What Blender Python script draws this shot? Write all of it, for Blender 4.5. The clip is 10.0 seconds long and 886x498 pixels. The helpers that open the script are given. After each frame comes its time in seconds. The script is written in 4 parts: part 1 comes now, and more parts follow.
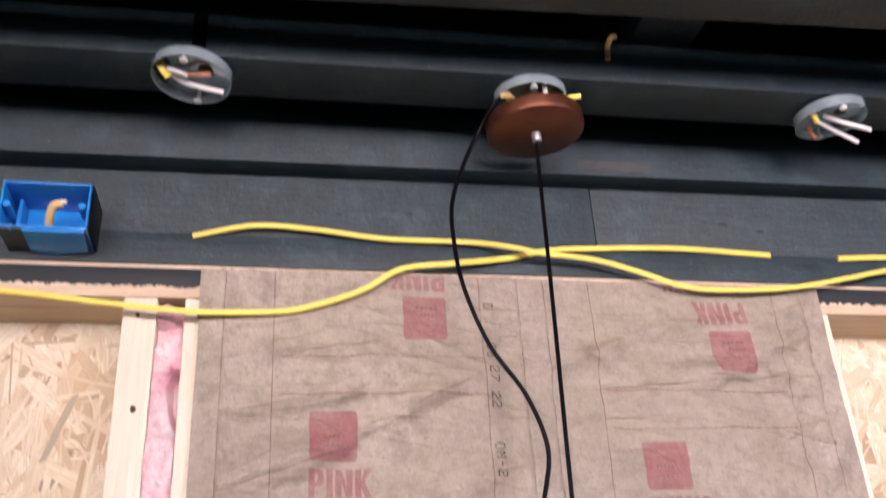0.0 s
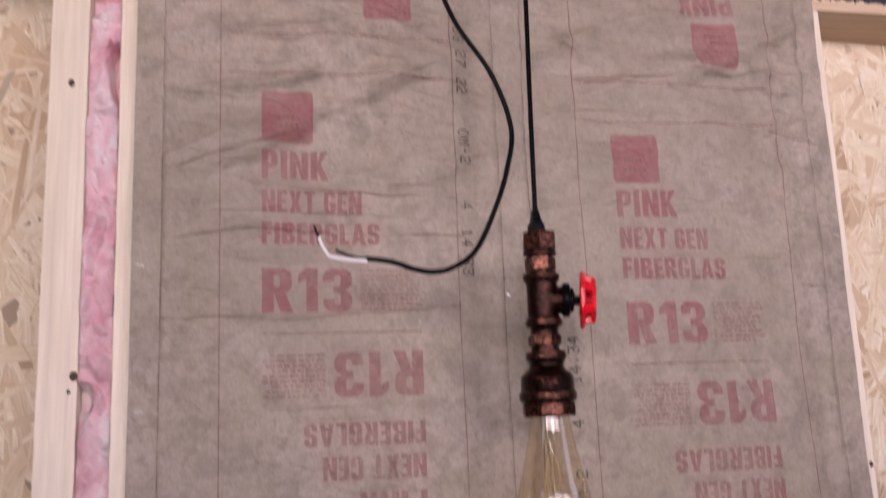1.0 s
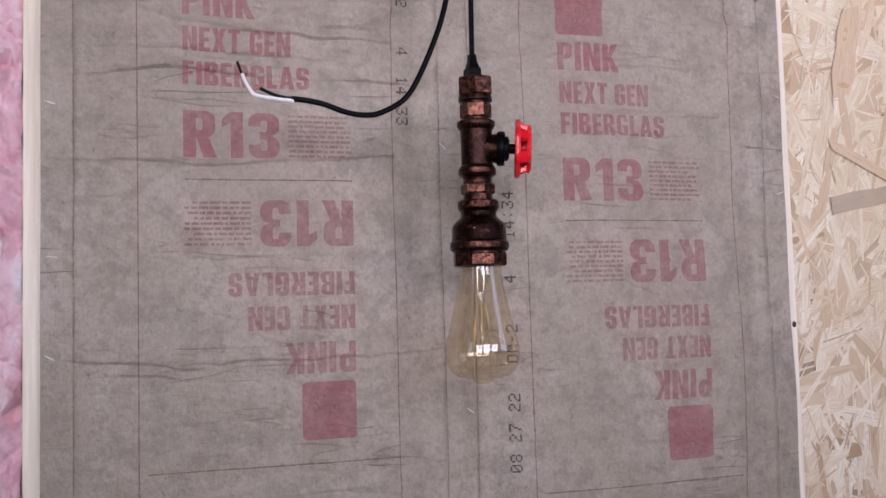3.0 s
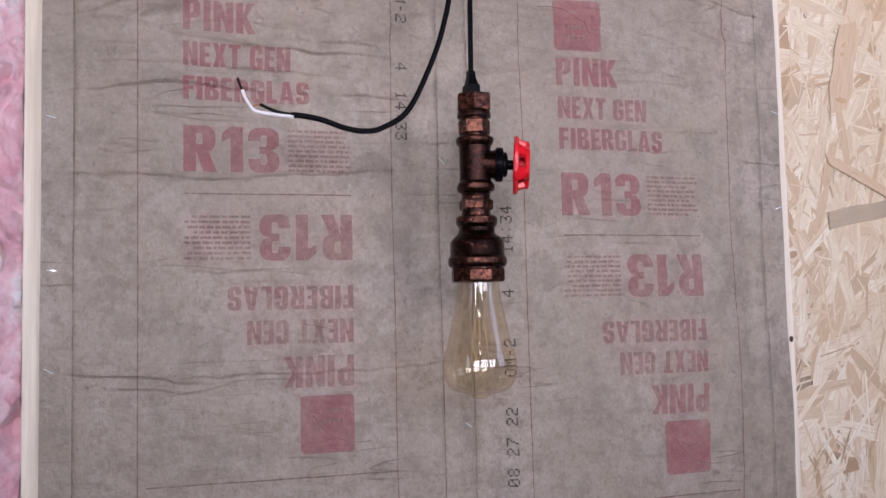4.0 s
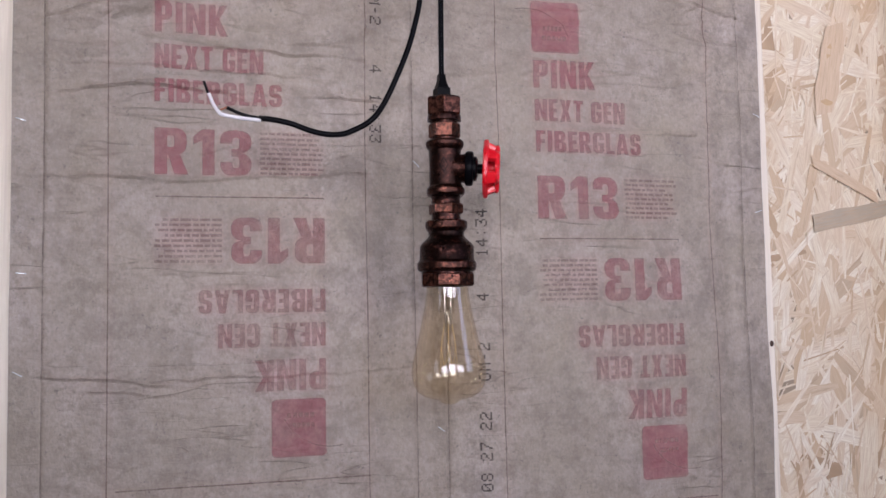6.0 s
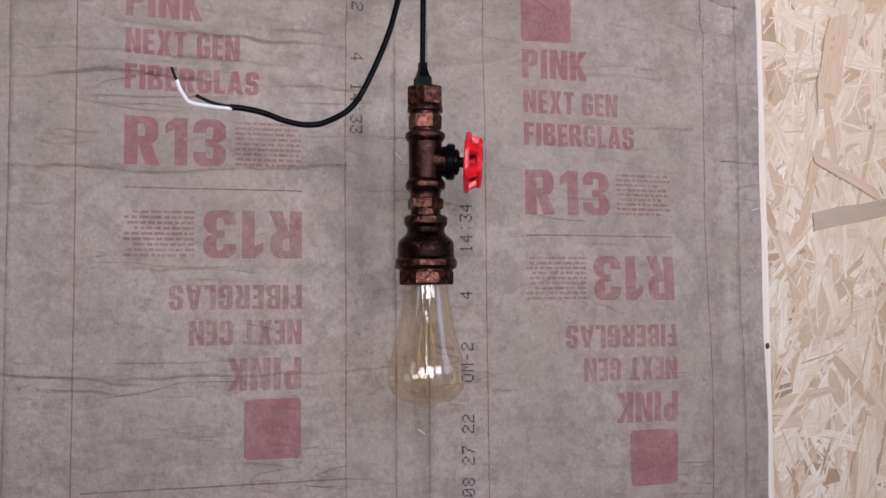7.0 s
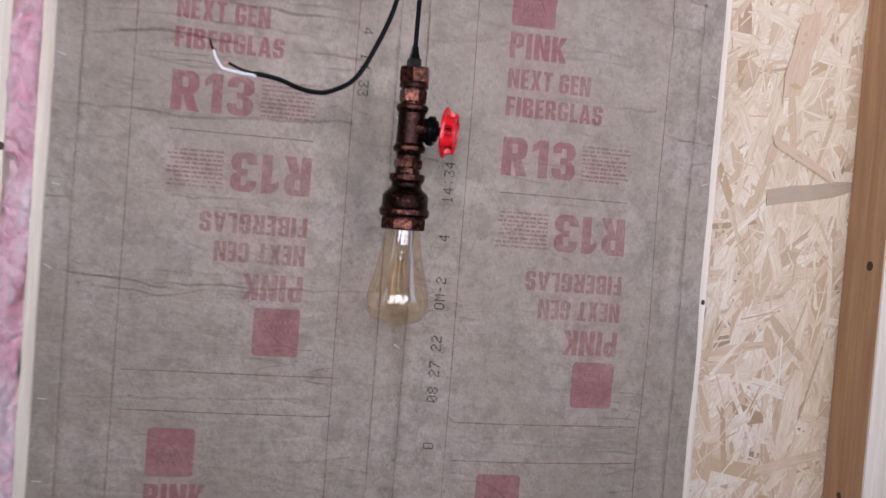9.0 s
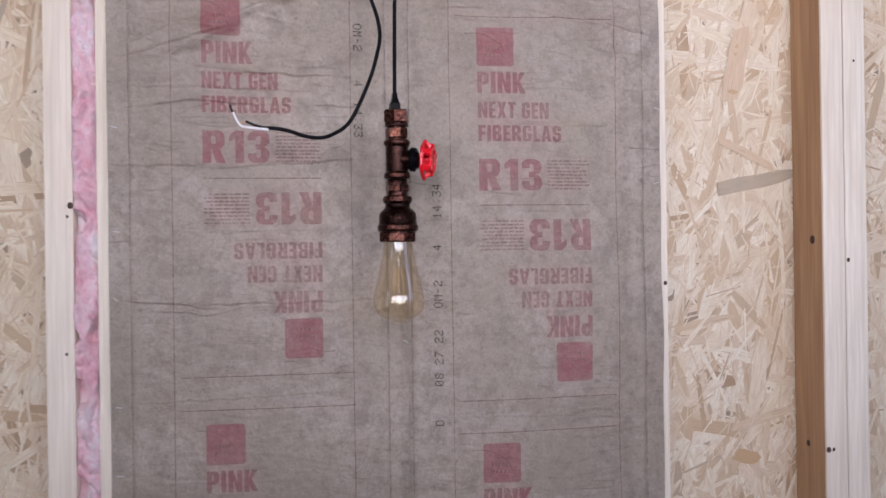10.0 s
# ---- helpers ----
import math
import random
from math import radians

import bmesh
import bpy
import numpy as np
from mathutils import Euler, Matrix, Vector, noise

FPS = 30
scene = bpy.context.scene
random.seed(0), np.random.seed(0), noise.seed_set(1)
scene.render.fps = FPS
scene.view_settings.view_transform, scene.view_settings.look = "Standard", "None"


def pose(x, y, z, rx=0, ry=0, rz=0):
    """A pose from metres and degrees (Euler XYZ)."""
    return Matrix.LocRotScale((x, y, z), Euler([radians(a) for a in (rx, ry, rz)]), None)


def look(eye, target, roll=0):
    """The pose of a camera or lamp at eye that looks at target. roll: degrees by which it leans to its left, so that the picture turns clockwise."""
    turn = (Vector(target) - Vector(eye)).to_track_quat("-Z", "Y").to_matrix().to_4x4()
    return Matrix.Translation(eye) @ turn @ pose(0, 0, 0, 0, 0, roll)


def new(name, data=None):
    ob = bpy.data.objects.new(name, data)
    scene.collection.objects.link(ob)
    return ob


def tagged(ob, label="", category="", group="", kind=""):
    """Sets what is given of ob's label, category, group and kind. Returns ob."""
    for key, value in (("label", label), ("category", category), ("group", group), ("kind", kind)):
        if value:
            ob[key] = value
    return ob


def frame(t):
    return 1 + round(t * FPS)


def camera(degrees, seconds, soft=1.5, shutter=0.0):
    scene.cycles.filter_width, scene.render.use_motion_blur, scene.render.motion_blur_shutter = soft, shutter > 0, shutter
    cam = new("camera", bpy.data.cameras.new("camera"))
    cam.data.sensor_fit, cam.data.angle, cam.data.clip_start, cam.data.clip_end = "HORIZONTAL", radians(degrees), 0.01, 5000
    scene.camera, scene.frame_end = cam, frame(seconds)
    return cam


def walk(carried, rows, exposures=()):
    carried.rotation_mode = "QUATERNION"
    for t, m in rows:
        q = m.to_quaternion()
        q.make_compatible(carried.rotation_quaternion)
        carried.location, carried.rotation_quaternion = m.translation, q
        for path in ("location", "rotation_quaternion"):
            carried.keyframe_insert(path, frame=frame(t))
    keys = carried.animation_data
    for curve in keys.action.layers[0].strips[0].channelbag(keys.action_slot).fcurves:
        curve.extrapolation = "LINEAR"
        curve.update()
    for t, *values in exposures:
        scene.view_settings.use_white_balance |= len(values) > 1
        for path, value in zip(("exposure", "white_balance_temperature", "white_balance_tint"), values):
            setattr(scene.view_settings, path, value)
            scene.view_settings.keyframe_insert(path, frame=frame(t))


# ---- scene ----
cam = camera(51.4, 10.0, soft=1.5, shutter=0.4)
PATH = [
    (0, (0.03, 0.07, 1.693), (0.407, 1.82, 2.585), -3.4),
    (0.3, (0.034, 0.094, 1.695), (0.431, 1.906, 2.444), -2.9),
    (0.5, (0.049, 0.113, 1.676), (0.442, 1.967, 2.316), -2.6),
    (0.7, (0.059, 0.123, 1.673), (0.459, 2.015, 2.185), -2.6),
    (1, (0.063, 0.142, 1.643), (0.492, 2.058, 2.021), -2.3),
    (1.2, (0.065, 0.161, 1.620), (0.526, 2.084, 1.919), -2.4),
    (1.5, (0.068, 0.174, 1.599), (0.576, 2.099, 1.798), -2.1),
    (2, (0.076, 0.18, 1.594), (0.598, 2.106, 1.731), -1.8),
    (2.5, (0.081, 0.174, 1.601), (0.609, 2.098, 1.738), -1.7),
    (2.7, (0.080, 0.173, 1.608), (0.619, 2.095, 1.733), -1.6),
    (3.8, (0.078, 0.172, 1.615), (0.641, 2.086, 1.756), -1.5),
    (4, (0.079, 0.168, 1.619), (0.632, 2.085, 1.761), -1.3),
    (4.5, (0.069, 0.182, 1.619), (0.641, 2.092, 1.774), -1.4),
    (5, (0.072, 0.185, 1.622), (0.638, 2.096, 1.78), -1.4),
    (5.5, (0.094, 0.161, 1.621), (0.64, 2.08, 1.772), -1.5),
    (6.8, (0.143, 0.181, 1.635), (0.664, 2.108, 1.750), -0.5),
    (7, (0.148, 0.19, 1.633), (0.669, 2.118, 1.748), -0.4),
    (7.5, (0.121, 0.185, 1.648), (0.636, 2.115, 1.74), 0.9),
    (8, (0.109, 0.155, 1.652), (0.65, 2.079, 1.717), 2.5),
    (8.2, (0.133, 0.150, 1.653), (0.655, 2.080, 1.668), 3.6),
    (8.5, (0.157, 0.129, 1.645), (0.686, 2.058, 1.6), 4.7),
    (8.7, (0.176, 0.084, 1.654), (0.692, 2.015, 1.585), 5.3),
    (9, (0.18, -0.011, 1.663), (0.597, 1.944, 1.598), 4.6),
    (9.2, (0.190, -0.084, 1.669), (0.569, 1.880, 1.622), 3.8),
    (9.5, (0.191, -0.146, 1.663), (0.583, 1.815, 1.644), 0.4),
    (9.7, (0.189, -0.183, 1.662), (0.578, 1.779, 1.634), 0.3),
    (10, (0.198, -0.239, 1.636), (0.533, 1.733, 1.639), -0.8),
]
EXPOSURES = [
    (0, 0.28, 7000, 30), (0.5, -0.14, 7150, 34), (1.0, -0.34, 6900, 35), (1.5, -0.52, 6450, 29),
    (2.0, -0.40, 6130, 25), (2.5, -0.29, 6080, 25), (5.5, -0.26, 6040, 24), (8.5, -0.27, 6020, 23), (10, -0.27, 6020, 23),
]
walk(cam, [(t, look(eye, target, roll)) for t, eye, target, roll in PATH], EXPOSURES)

# ---- light ----
world = bpy.data.worlds.new("sky")
scene.world = world
world.use_nodes = True
wn = world.node_tree
sky = wn.nodes.new("ShaderNodeTexSky")
sky.sky_type, sky.sun_disc = "NISHITA", False
sky.sun_elevation, sky.sun_rotation = radians(48), radians(200)
wn.links.new(sky.outputs["Color"], wn.nodes["Background"].inputs["Color"])
wn.nodes["Background"].inputs["Strength"].default_value = 0.1


def daylight(name, eye, target, width, height, power, colour=(1.0, 0.97, 0.94)):
    lamp = bpy.data.lights.new(name, "AREA")
    lamp.shape, lamp.size, lamp.size_y, lamp.energy, lamp.color = "RECTANGLE", width, height, power, colour
    ob = new(name, lamp)
    ob.matrix_world = look(eye, target)
    return ob


# area lamps in unseen, assumed window openings behind and beside the camera
SKY = (1.0, 0.975, 0.975)
for x_pane, power in ((-1.30, 5.6), (0.10, 8.6), (1.50, 5.8)):
    pane = daylight("assumed_south_daylight", (x_pane, -2.06, 2.15), (0.60, 1.1, 2.20), 1.12, 0.82, power, SKY)
    # narrow spread aimed high, so that the lower wall falls off darker
    pane.data.spread = radians(64)
# added side fills with no known source; the east one tints bluish
daylight("east_fill", (2.36, -0.75, 2.20), (0.0, -0.4, 2.0), 1.1, 1.1, 11, (0.60, 0.71, 1.0))
daylight("west_fill", (-2.16, -0.75, 2.20), (0.0, -0.4, 2.0), 0.8, 0.9, 4, SKY)


# ---- materials ----
class Mat:
    """A node material with a Principled surface, built up link by link."""

    def __init__(self, name, rough=0.6, metal=0.0, coords="Object"):
        self.m = bpy.data.materials.new(name)
        self.m.use_nodes = True
        self.t = self.m.node_tree
        self.b = self.t.nodes["Principled BSDF"]
        self.b.inputs["Roughness"].default_value = rough
        self.b.inputs["Metallic"].default_value = metal
        self.co = self.t.nodes.new("ShaderNodeTexCoord").outputs[coords]

    def node(self, kind, **sets):
        n = self.t.nodes.new(kind)
        for k, v in sets.items():
            n.inputs[k].default_value = v
        return n

    def mapped(self, scale, rot=(0, 0, 0)):
        n = self.t.nodes.new("ShaderNodeMapping")
        n.inputs["Scale"].default_value = scale
        n.inputs["Rotation"].default_value = rot
        self.t.links.new(self.co, n.inputs["Vector"])
        return n.outputs["Vector"]

    def noise(self, scale, detail=4.0, rough=0.55, stretch=(1, 1, 1), distort=0.0):
        n = self.node("ShaderNodeTexNoise", Scale=scale, Detail=detail, Roughness=rough, Distortion=distort)
        self.t.links.new(self.mapped(stretch), n.inputs["Vector"])
        return n.outputs["Fac"]

    def ramp(self, fac, stops):
        n = self.t.nodes.new("ShaderNodeValToRGB")
        e = n.color_ramp.elements
        while len(e) < len(stops):
            e.new(0.5)
        for el, (p, c) in zip(e, stops):
            el.position = p
            el.color = (*c, 1) if len(c) == 3 else c
        self.t.links.new(fac, n.inputs["Fac"])
        return n.outputs["Color"]

    def mix(self, fac, a, b, mode="MIX"):
        n = self.t.nodes.new("ShaderNodeMix")
        n.data_type, n.blend_type = "RGBA", mode
        for i, v in ((0, fac), (6, a), (7, b)):
            if isinstance(v, (int, float)):
                n.inputs[i].default_value = v
            elif isinstance(v, tuple):
                n.inputs[i].default_value = (*v, 1)
            else:
                self.t.links.new(v, n.inputs[i])
        return n.outputs[2]

    def colour(self, c):
        if isinstance(c, tuple):
            self.b.inputs["Base Color"].default_value = (*c, 1)
        else:
            self.t.links.new(c, self.b.inputs["Base Color"])
        return self

    def rough(self, fac, low, high):
        n = self.t.nodes.new("ShaderNodeMapRange")
        n.inputs["To Min"].default_value, n.inputs["To Max"].default_value = low, high
        self.t.links.new(fac, n.inputs["Value"])
        self.t.links.new(n.outputs[0], self.b.inputs["Roughness"])
        return self

    def bump(self, fac, distance, strength=1.0):
        n = self.node("ShaderNodeBump", Distance=distance, Strength=strength)
        self.t.links.new(fac, n.inputs["Height"])
        last = self.b.inputs["Normal"]
        if last.is_linked:
            self.t.links.new(last.links[0].from_socket, n.inputs["Normal"])
        self.t.links.new(n.outputs[0], last)
        return self


def kraft_material():
    k = Mat("kraft_paper", 0.72)
    blotch = k.noise(9, 5, 0.6)
    fibre = k.noise(420, 3, 0.6, (1, 1, 0.5))
    stain = k.noise(38, 4, 0.65)
    base = k.ramp(blotch, [(0.3, (0.325, 0.276, 0.208)), (0.50, (0.398, 0.340, 0.282)), (0.72, (0.440, 0.380, 0.346))])
    base = k.mix(k.ramp(stain, [(0.48, (0, 0, 0)), (0.64, (0.72, 0.72, 0.72))]), base, (0.215, 0.186, 0.160))
    patch = k.noise(3.4, 5, 0.62, (1, 1, 0.8), 0.6)
    base = k.mix(k.ramp(patch, [(0.42, (0.55,) * 3), (0.60, (0,) * 3)]), base, (0.262, 0.222, 0.178))
    fleck = k.noise(95, 5, 0.7)
    base = k.mix(k.ramp(fleck, [(0.50, (0, 0, 0)), (0.68, (0.62, 0.62, 0.62))]), base, (0.185, 0.160, 0.130))
    base = k.mix(k.ramp(fibre, [(0.35, (0.35, 0.35, 0.35)), (0.65, (0, 0, 0))]), base, (0.23, 0.18, 0.13))
    pulp = k.noise(240, 3, 0.6)
    base = k.mix(k.ramp(pulp, [(0.38, (0.16,) * 3), (0.50, (0,) * 3)]), base, (0.20, 0.168, 0.135))
    base = k.mix(k.ramp(pulp, [(0.54, (0,) * 3), (0.66, (0.12,) * 3)]), base, (0.52, 0.46, 0.41))
    speck = k.mix(1.0, k.ramp(k.noise(230, 3, 0.6), [(0.60, (0,) * 3), (0.70, (1,) * 3)]), k.ramp(k.noise(30, 4, 0.7), [(0.46, (0.05,) * 3), (0.62, (0.75,) * 3)]), "MULTIPLY")
    base = k.mix(speck, base, (0.125, 0.110, 0.095))
    # fine wear lines where the paper has been creased
    lines = None
    for scale, turn, keep in ((7, 0.22, 0.53), (8, -0.12, 0.54), (13, 0.45, 0.56)):
        warp = k.node("ShaderNodeTexNoise", Scale=scale, Detail=2.5, Roughness=0.45, Distortion=0.3)
        k.t.links.new(k.mapped((0.45, 1, 3.6), (0, turn, 0)), warp.inputs["Vector"])
        thin = k.ramp(warp.outputs["Fac"], [(0.490, (0,) * 3), (0.499, (1,) * 3), (0.503, (1,) * 3), (0.512, (0,) * 3)])
        thin = k.mix(1.0, thin, k.ramp(k.noise(6 + scale * 0.3, 3), [(keep, (0,) * 3), (keep + 0.12, (1,) * 3)]), "MULTIPLY")
        lines = k.mix(1.0, lines, thin, "LIGHTEN") if lines else thin
    base = k.mix(k.mix(1.0, lines, (0.34, 0.34, 0.34), "MULTIPLY"), base, (0.165, 0.135, 0.105))
    k.colour(base).rough(stain, 0.42, 0.66)
    k.bump(lines, 0.0008).bump(k.noise(55, 4, 0.6), 0.0022).bump(k.noise(20, 4, 0.55, (0.6, 1, 1.5)), 0.0036).bump(fleck, 0.0010).bump(fibre, 0.0004)
    for scale, stretch, depth in ((22, (0.55, 1, 1.4), 0.0016), (60, (0.7, 1, 1.2), 0.0004)):
        vor = k.node("ShaderNodeTexVoronoi", Scale=scale)
        vor.feature = "DISTANCE_TO_EDGE"
        warp = k.mix(0.035, k.mapped(stretch), k.t.nodes.new("ShaderNodeTexNoise").outputs["Color"], "ADD")
        k.t.links.new(warp, vor.inputs["Vector"])
        facet = k.ramp(vor.outputs["Distance"], [(0.0, (0,) * 3), (0.35, (1,) * 3)])
        k.bump(k.mix(1.0, facet, k.ramp(k.noise(9, 2), [(0.42, (0.1,) * 3), (0.62, (1,) * 3)]), "MULTIPLY"), depth)
    return k.m


def ink_material(name, colour, low, high):
    """Faded print: worn away in specks, so that the paper shows through."""
    k = Mat(name, 0.7)
    k.colour(k.mix(k.noise(60, 3), colour, tuple(c * 0.75 for c in colour)))
    wear = k.mix(0.5, k.noise(160, 4, 0.7), k.noise(22, 3, 0.6))
    cover = k.ramp(wear, [(0.36, (low,) * 3), (0.60, (high,) * 3)])
    clear = k.t.nodes.new("ShaderNodeBsdfTransparent")
    both = k.t.nodes.new("ShaderNodeMixShader")
    k.t.links.new(cover, both.inputs[0])
    k.t.links.new(clear.outputs[0], both.inputs[1])
    k.t.links.new(k.b.outputs[0], both.inputs[2])
    k.t.links.new(both.outputs[0], k.t.nodes["Material Output"].inputs["Surface"])
    return k.m


def lumber_material(name, light, dark, along):
    k = Mat(name, 0.62)
    s = [1.0, 1.0, 1.0]
    s[along] = 0.035
    grain = k.noise(150, 4, 0.6, tuple(s), 0.6)
    s[along] = 0.10
    broad = k.noise(26, 3, 0.5, tuple(s), 1.2)
    c = k.ramp(broad, [(0.3, dark), (0.6, light)])
    c = k.mix(k.ramp(grain, [(0.35, (0.5,) * 3), (0.6, (0,) * 3)]), c, tuple(v * 0.72 for v in dark))
    info = k.t.nodes.new("ShaderNodeObjectInfo")
    c = k.mix(k.ramp(info.outputs["Random"], [(0, (0.0,) * 3), (1, (0.25,) * 3)]), c, (0.74, 0.62, 0.48))
    k.colour(c).bump(grain, 0.0006)
    return k.m


def painted_material(name, along=0):
    """Black paint over rough timber."""
    k = Mat(name, 0.5)
    s = [1.0, 1.0, 1.0]
    s[along] = 0.10
    grain = k.noise(90, 5, 0.65, tuple(s), 0.4)
    scuff = k.noise(16, 6, 0.75)
    speck = k.noise(240, 3, 0.6)
    s[along] = 0.4
    rub = k.noise(60, 4, 0.7, tuple(s))
    c = k.ramp(scuff, [(0.3, (0.0075, 0.0190, 0.0245)), (0.56, (0.0155, 0.0350, 0.0440)), (0.75, (0.048, 0.074, 0.086))])
    c = k.mix(k.ramp(rub, [(0.60, (0,) * 3), (0.74, (0.5,) * 3)]), c, (0.026, 0.036, 0.043))
    c = k.mix(k.ramp(speck, [(0.66, (0,) * 3), (0.72, (0.8,) * 3)]), c, (0.11, 0.12, 0.125))
    k.b.inputs["Specular IOR Level"].default_value = 0.45
    k.colour(c).rough(scuff, 0.38, 0.68).bump(grain, 0.0012).bump(scuff, 0.0030).bump(speck, 0.0005)
    return k.m


def plate_material():
    """The same black paint, stopped short of the board's lower edge in ragged brush marks."""
    k = Mat("half_painted_plate", 0.55)
    sep = k.t.nodes.new("ShaderNodeSeparateXYZ")
    k.t.links.new(k.co, sep.inputs[0])
    level = k.t.nodes.new("ShaderNodeMath")
    level.operation = "MULTIPLY_ADD"
    k.t.links.new(sep.outputs["X"], level.inputs[0])
    level.inputs[1].default_value = -SLOPE
    k.t.links.new(sep.outputs["Z"], level.inputs[2])
    ragged = k.noise(120, 5, 0.7, (1, 1, 0.25))
    add = k.t.nodes.new("ShaderNodeMath")
    add.operation = "MULTIPLY_ADD"
    k.t.links.new(ragged, add.inputs[0])
    add.inputs[1].default_value = 0.022
    k.t.links.new(level.outputs[0], add.inputs[2])
    edge = PLATE + 0.0145 + 0.011 - SLOPE * 0.33
    cover = k.t.nodes.new("ShaderNodeMapRange")
    cover.inputs["From Min"].default_value, cover.inputs["From Max"].default_value = edge - 0.001, edge + 0.001
    k.t.links.new(add.outputs[0], cover.inputs["Value"])
    grain = k.noise(150, 4, 0.6, (0.035, 1, 1), 0.6)
    wood = k.ramp(grain, [(0.35, (0.50, 0.36, 0.24)), (0.6, (0.68, 0.53, 0.38))])
    k.colour(k.mix(cover.outputs[0], wood, (0.013, 0.018, 0.023))).bump(grain, 0.0008)
    return k.m


def osb_material(name, stops):
    """Wood strands pressed flat: colour by strand, grain along each one."""
    k = Mat(name, 0.6, coords="UV")
    geo = k.t.nodes.new("ShaderNodeNewGeometry")
    isle = geo.outputs["Random Per Island"]
    c = k.ramp(isle, stops)
    grain = k.noise(1.0, 5, 0.65, (30, 620, 1), 0.5)
    blot = k.noise(1.0, 4, 0.6, (22, 80, 1), 0.8)
    vein = k.noise(1.0, 3, 0.6, (16, 230, 1), 1.0)
    c = k.mix(k.ramp(grain, [(0.34, (0.52,) * 3), (0.57, (0,) * 3)]), c, (0.46, 0.32, 0.19))
    c = k.mix(k.ramp(blot, [(0.52, (0,) * 3), (0.78, (0.45,) * 3)]), c, (0.60, 0.45, 0.30))
    c = k.mix(k.ramp(vein, [(0.60, (0,) * 3), (0.70, (0.58,) * 3)]), c, (0.40, 0.29, 0.19))
    own = k.node("ShaderNodeTexNoise", Scale=11.0, Detail=4.0, Roughness=0.6)
    k.t.links.new(k.t.nodes["Texture Coordinate"].outputs["Object"], own.inputs["Vector"])
    c = k.mix(k.ramp(own.outputs["Fac"], [(0.46, (0,) * 3), (0.70, (0.42,) * 3)]), c, (0.62, 0.46, 0.29))
    k.colour(c).rough(blot, 0.5, 0.7).bump(grain, 0.0009)
    return k.m


def plain_material(name, colour, rough=0.5, metal=0.0, vary=0.25, scale=60, bump=0.0003):
    k = Mat(name, rough, metal)
    n = k.noise(scale, 4, 0.6)
    k.colour(k.mix(n, tuple(c * (1 - vary) for c in colour), tuple(min(1, c * (1 + vary)) for c in colour)))
    k.rough(n, rough * 0.8, min(1, rough * 1.2))
    if bump:
        k.bump(n, bump)
    return k.m


def bronze_material(name, dark, middle, bright):
    """Antique copper: dark lacquer rubbed bright on the edges and high spots."""
    k = Mat(name, 0.36, 0.9)
    geo = k.t.nodes.new("ShaderNodeNewGeometry")
    rub = k.mix(0.55, k.noise(210, 4, 0.7), geo.outputs["Pointiness"])
    c = k.ramp(rub, [(0.44, dark), (0.54, middle), (0.64, bright)])
    k.colour(c).rough(k.noise(90, 4), 0.20, 0.40).bump(k.noise(320, 4, 0.7), 0.0006)
    return k.m


def pink_material():
    k = Mat("fibreglass_wool", 0.95)
    n = k.noise(20, 6, 0.62, (1.2, 1, 0.8), 0.5)
    # crevice shade and tuft highlights are put into the colour by noise
    c = k.ramp(n, [(0.24, (0.50, 0.14, 0.19)), (0.36, (0.80, 0.42, 0.49)), (0.50, (0.91, 0.63, 0.68)), (0.64, (0.94, 0.82, 0.84))])
    k.colour(c).bump(k.noise(150, 6, 0.72), 0.0034).bump(k.noise(700, 3, 0.7, (1, 1, 0.3)), 0.001)
    k.b.inputs["Subsurface Weight"].default_value = 0.15
    k.b.inputs["Subsurface Radius"].default_value = (0.006, 0.003, 0.003)
    return k.m


def glass_material(name, tint, gloss_rough=0.02):
    """Thin blown glass: what lies behind shows through, tinted; the surface mirrors by Fresnel."""
    m = bpy.data.materials.new(name)
    m.use_nodes = True
    t = m.node_tree
    t.nodes.remove(t.nodes["Principled BSDF"])
    clear, gloss, mixed = (t.nodes.new(n) for n in ("ShaderNodeBsdfTransparent", "ShaderNodeBsdfGlossy", "ShaderNodeMixShader"))
    clear.inputs["Color"].default_value = (*tint, 1)
    gloss.inputs["Roughness"].default_value = gloss_rough
    rim = t.nodes.new("ShaderNodeLayerWeight")
    rim.inputs["Blend"].default_value = 0.5
    power = t.nodes.new("ShaderNodeMath")
    power.operation = "POWER"
    t.links.new(rim.outputs["Facing"], power.inputs[0])
    power.inputs[1].default_value = 2.6
    share = t.nodes.new("ShaderNodeMath")
    share.operation = "MULTIPLY_ADD"
    t.links.new(power.outputs[0], share.inputs[0])
    share.inputs[1].default_value, share.inputs[2].default_value = 0.50, 0.09
    t.links.new(share.outputs[0], mixed.inputs[0])
    t.links.new(clear.outputs[0], mixed.inputs[1])
    t.links.new(gloss.outputs[0], mixed.inputs[2])
    t.links.new(mixed.outputs[0], t.nodes["Material Output"].inputs["Surface"])
    return m


# plan: the stud faces lie in the plane y = WALL, the sheathing behind them at BACK;
# the plates and beams climb gently with x
WALL, BACK, SLOPE, PLATE = 1.10, 1.189, 0.0005, 2.141

KRAFT = kraft_material()
INK = ink_material("red_print", (0.46, 0.115, 0.145), 0.26, 0.52)
INK_FADED = ink_material("faded_print", (0.46, 0.115, 0.145), 0.18, 0.47)
INK_FINE = ink_material("red_small_print", (0.42, 0.12, 0.14), 0.12, 0.42)
INK_RULE = ink_material("brown_rule", (0.30, 0.08, 0.08), 0.18, 0.58)
INK_DOT = ink_material("black_print", (0.03, 0.025, 0.025), 0.50, 0.95)
FOLD_WEAR = ink_material("fold_wear", (0.16, 0.115, 0.085), 0.02, 0.50)
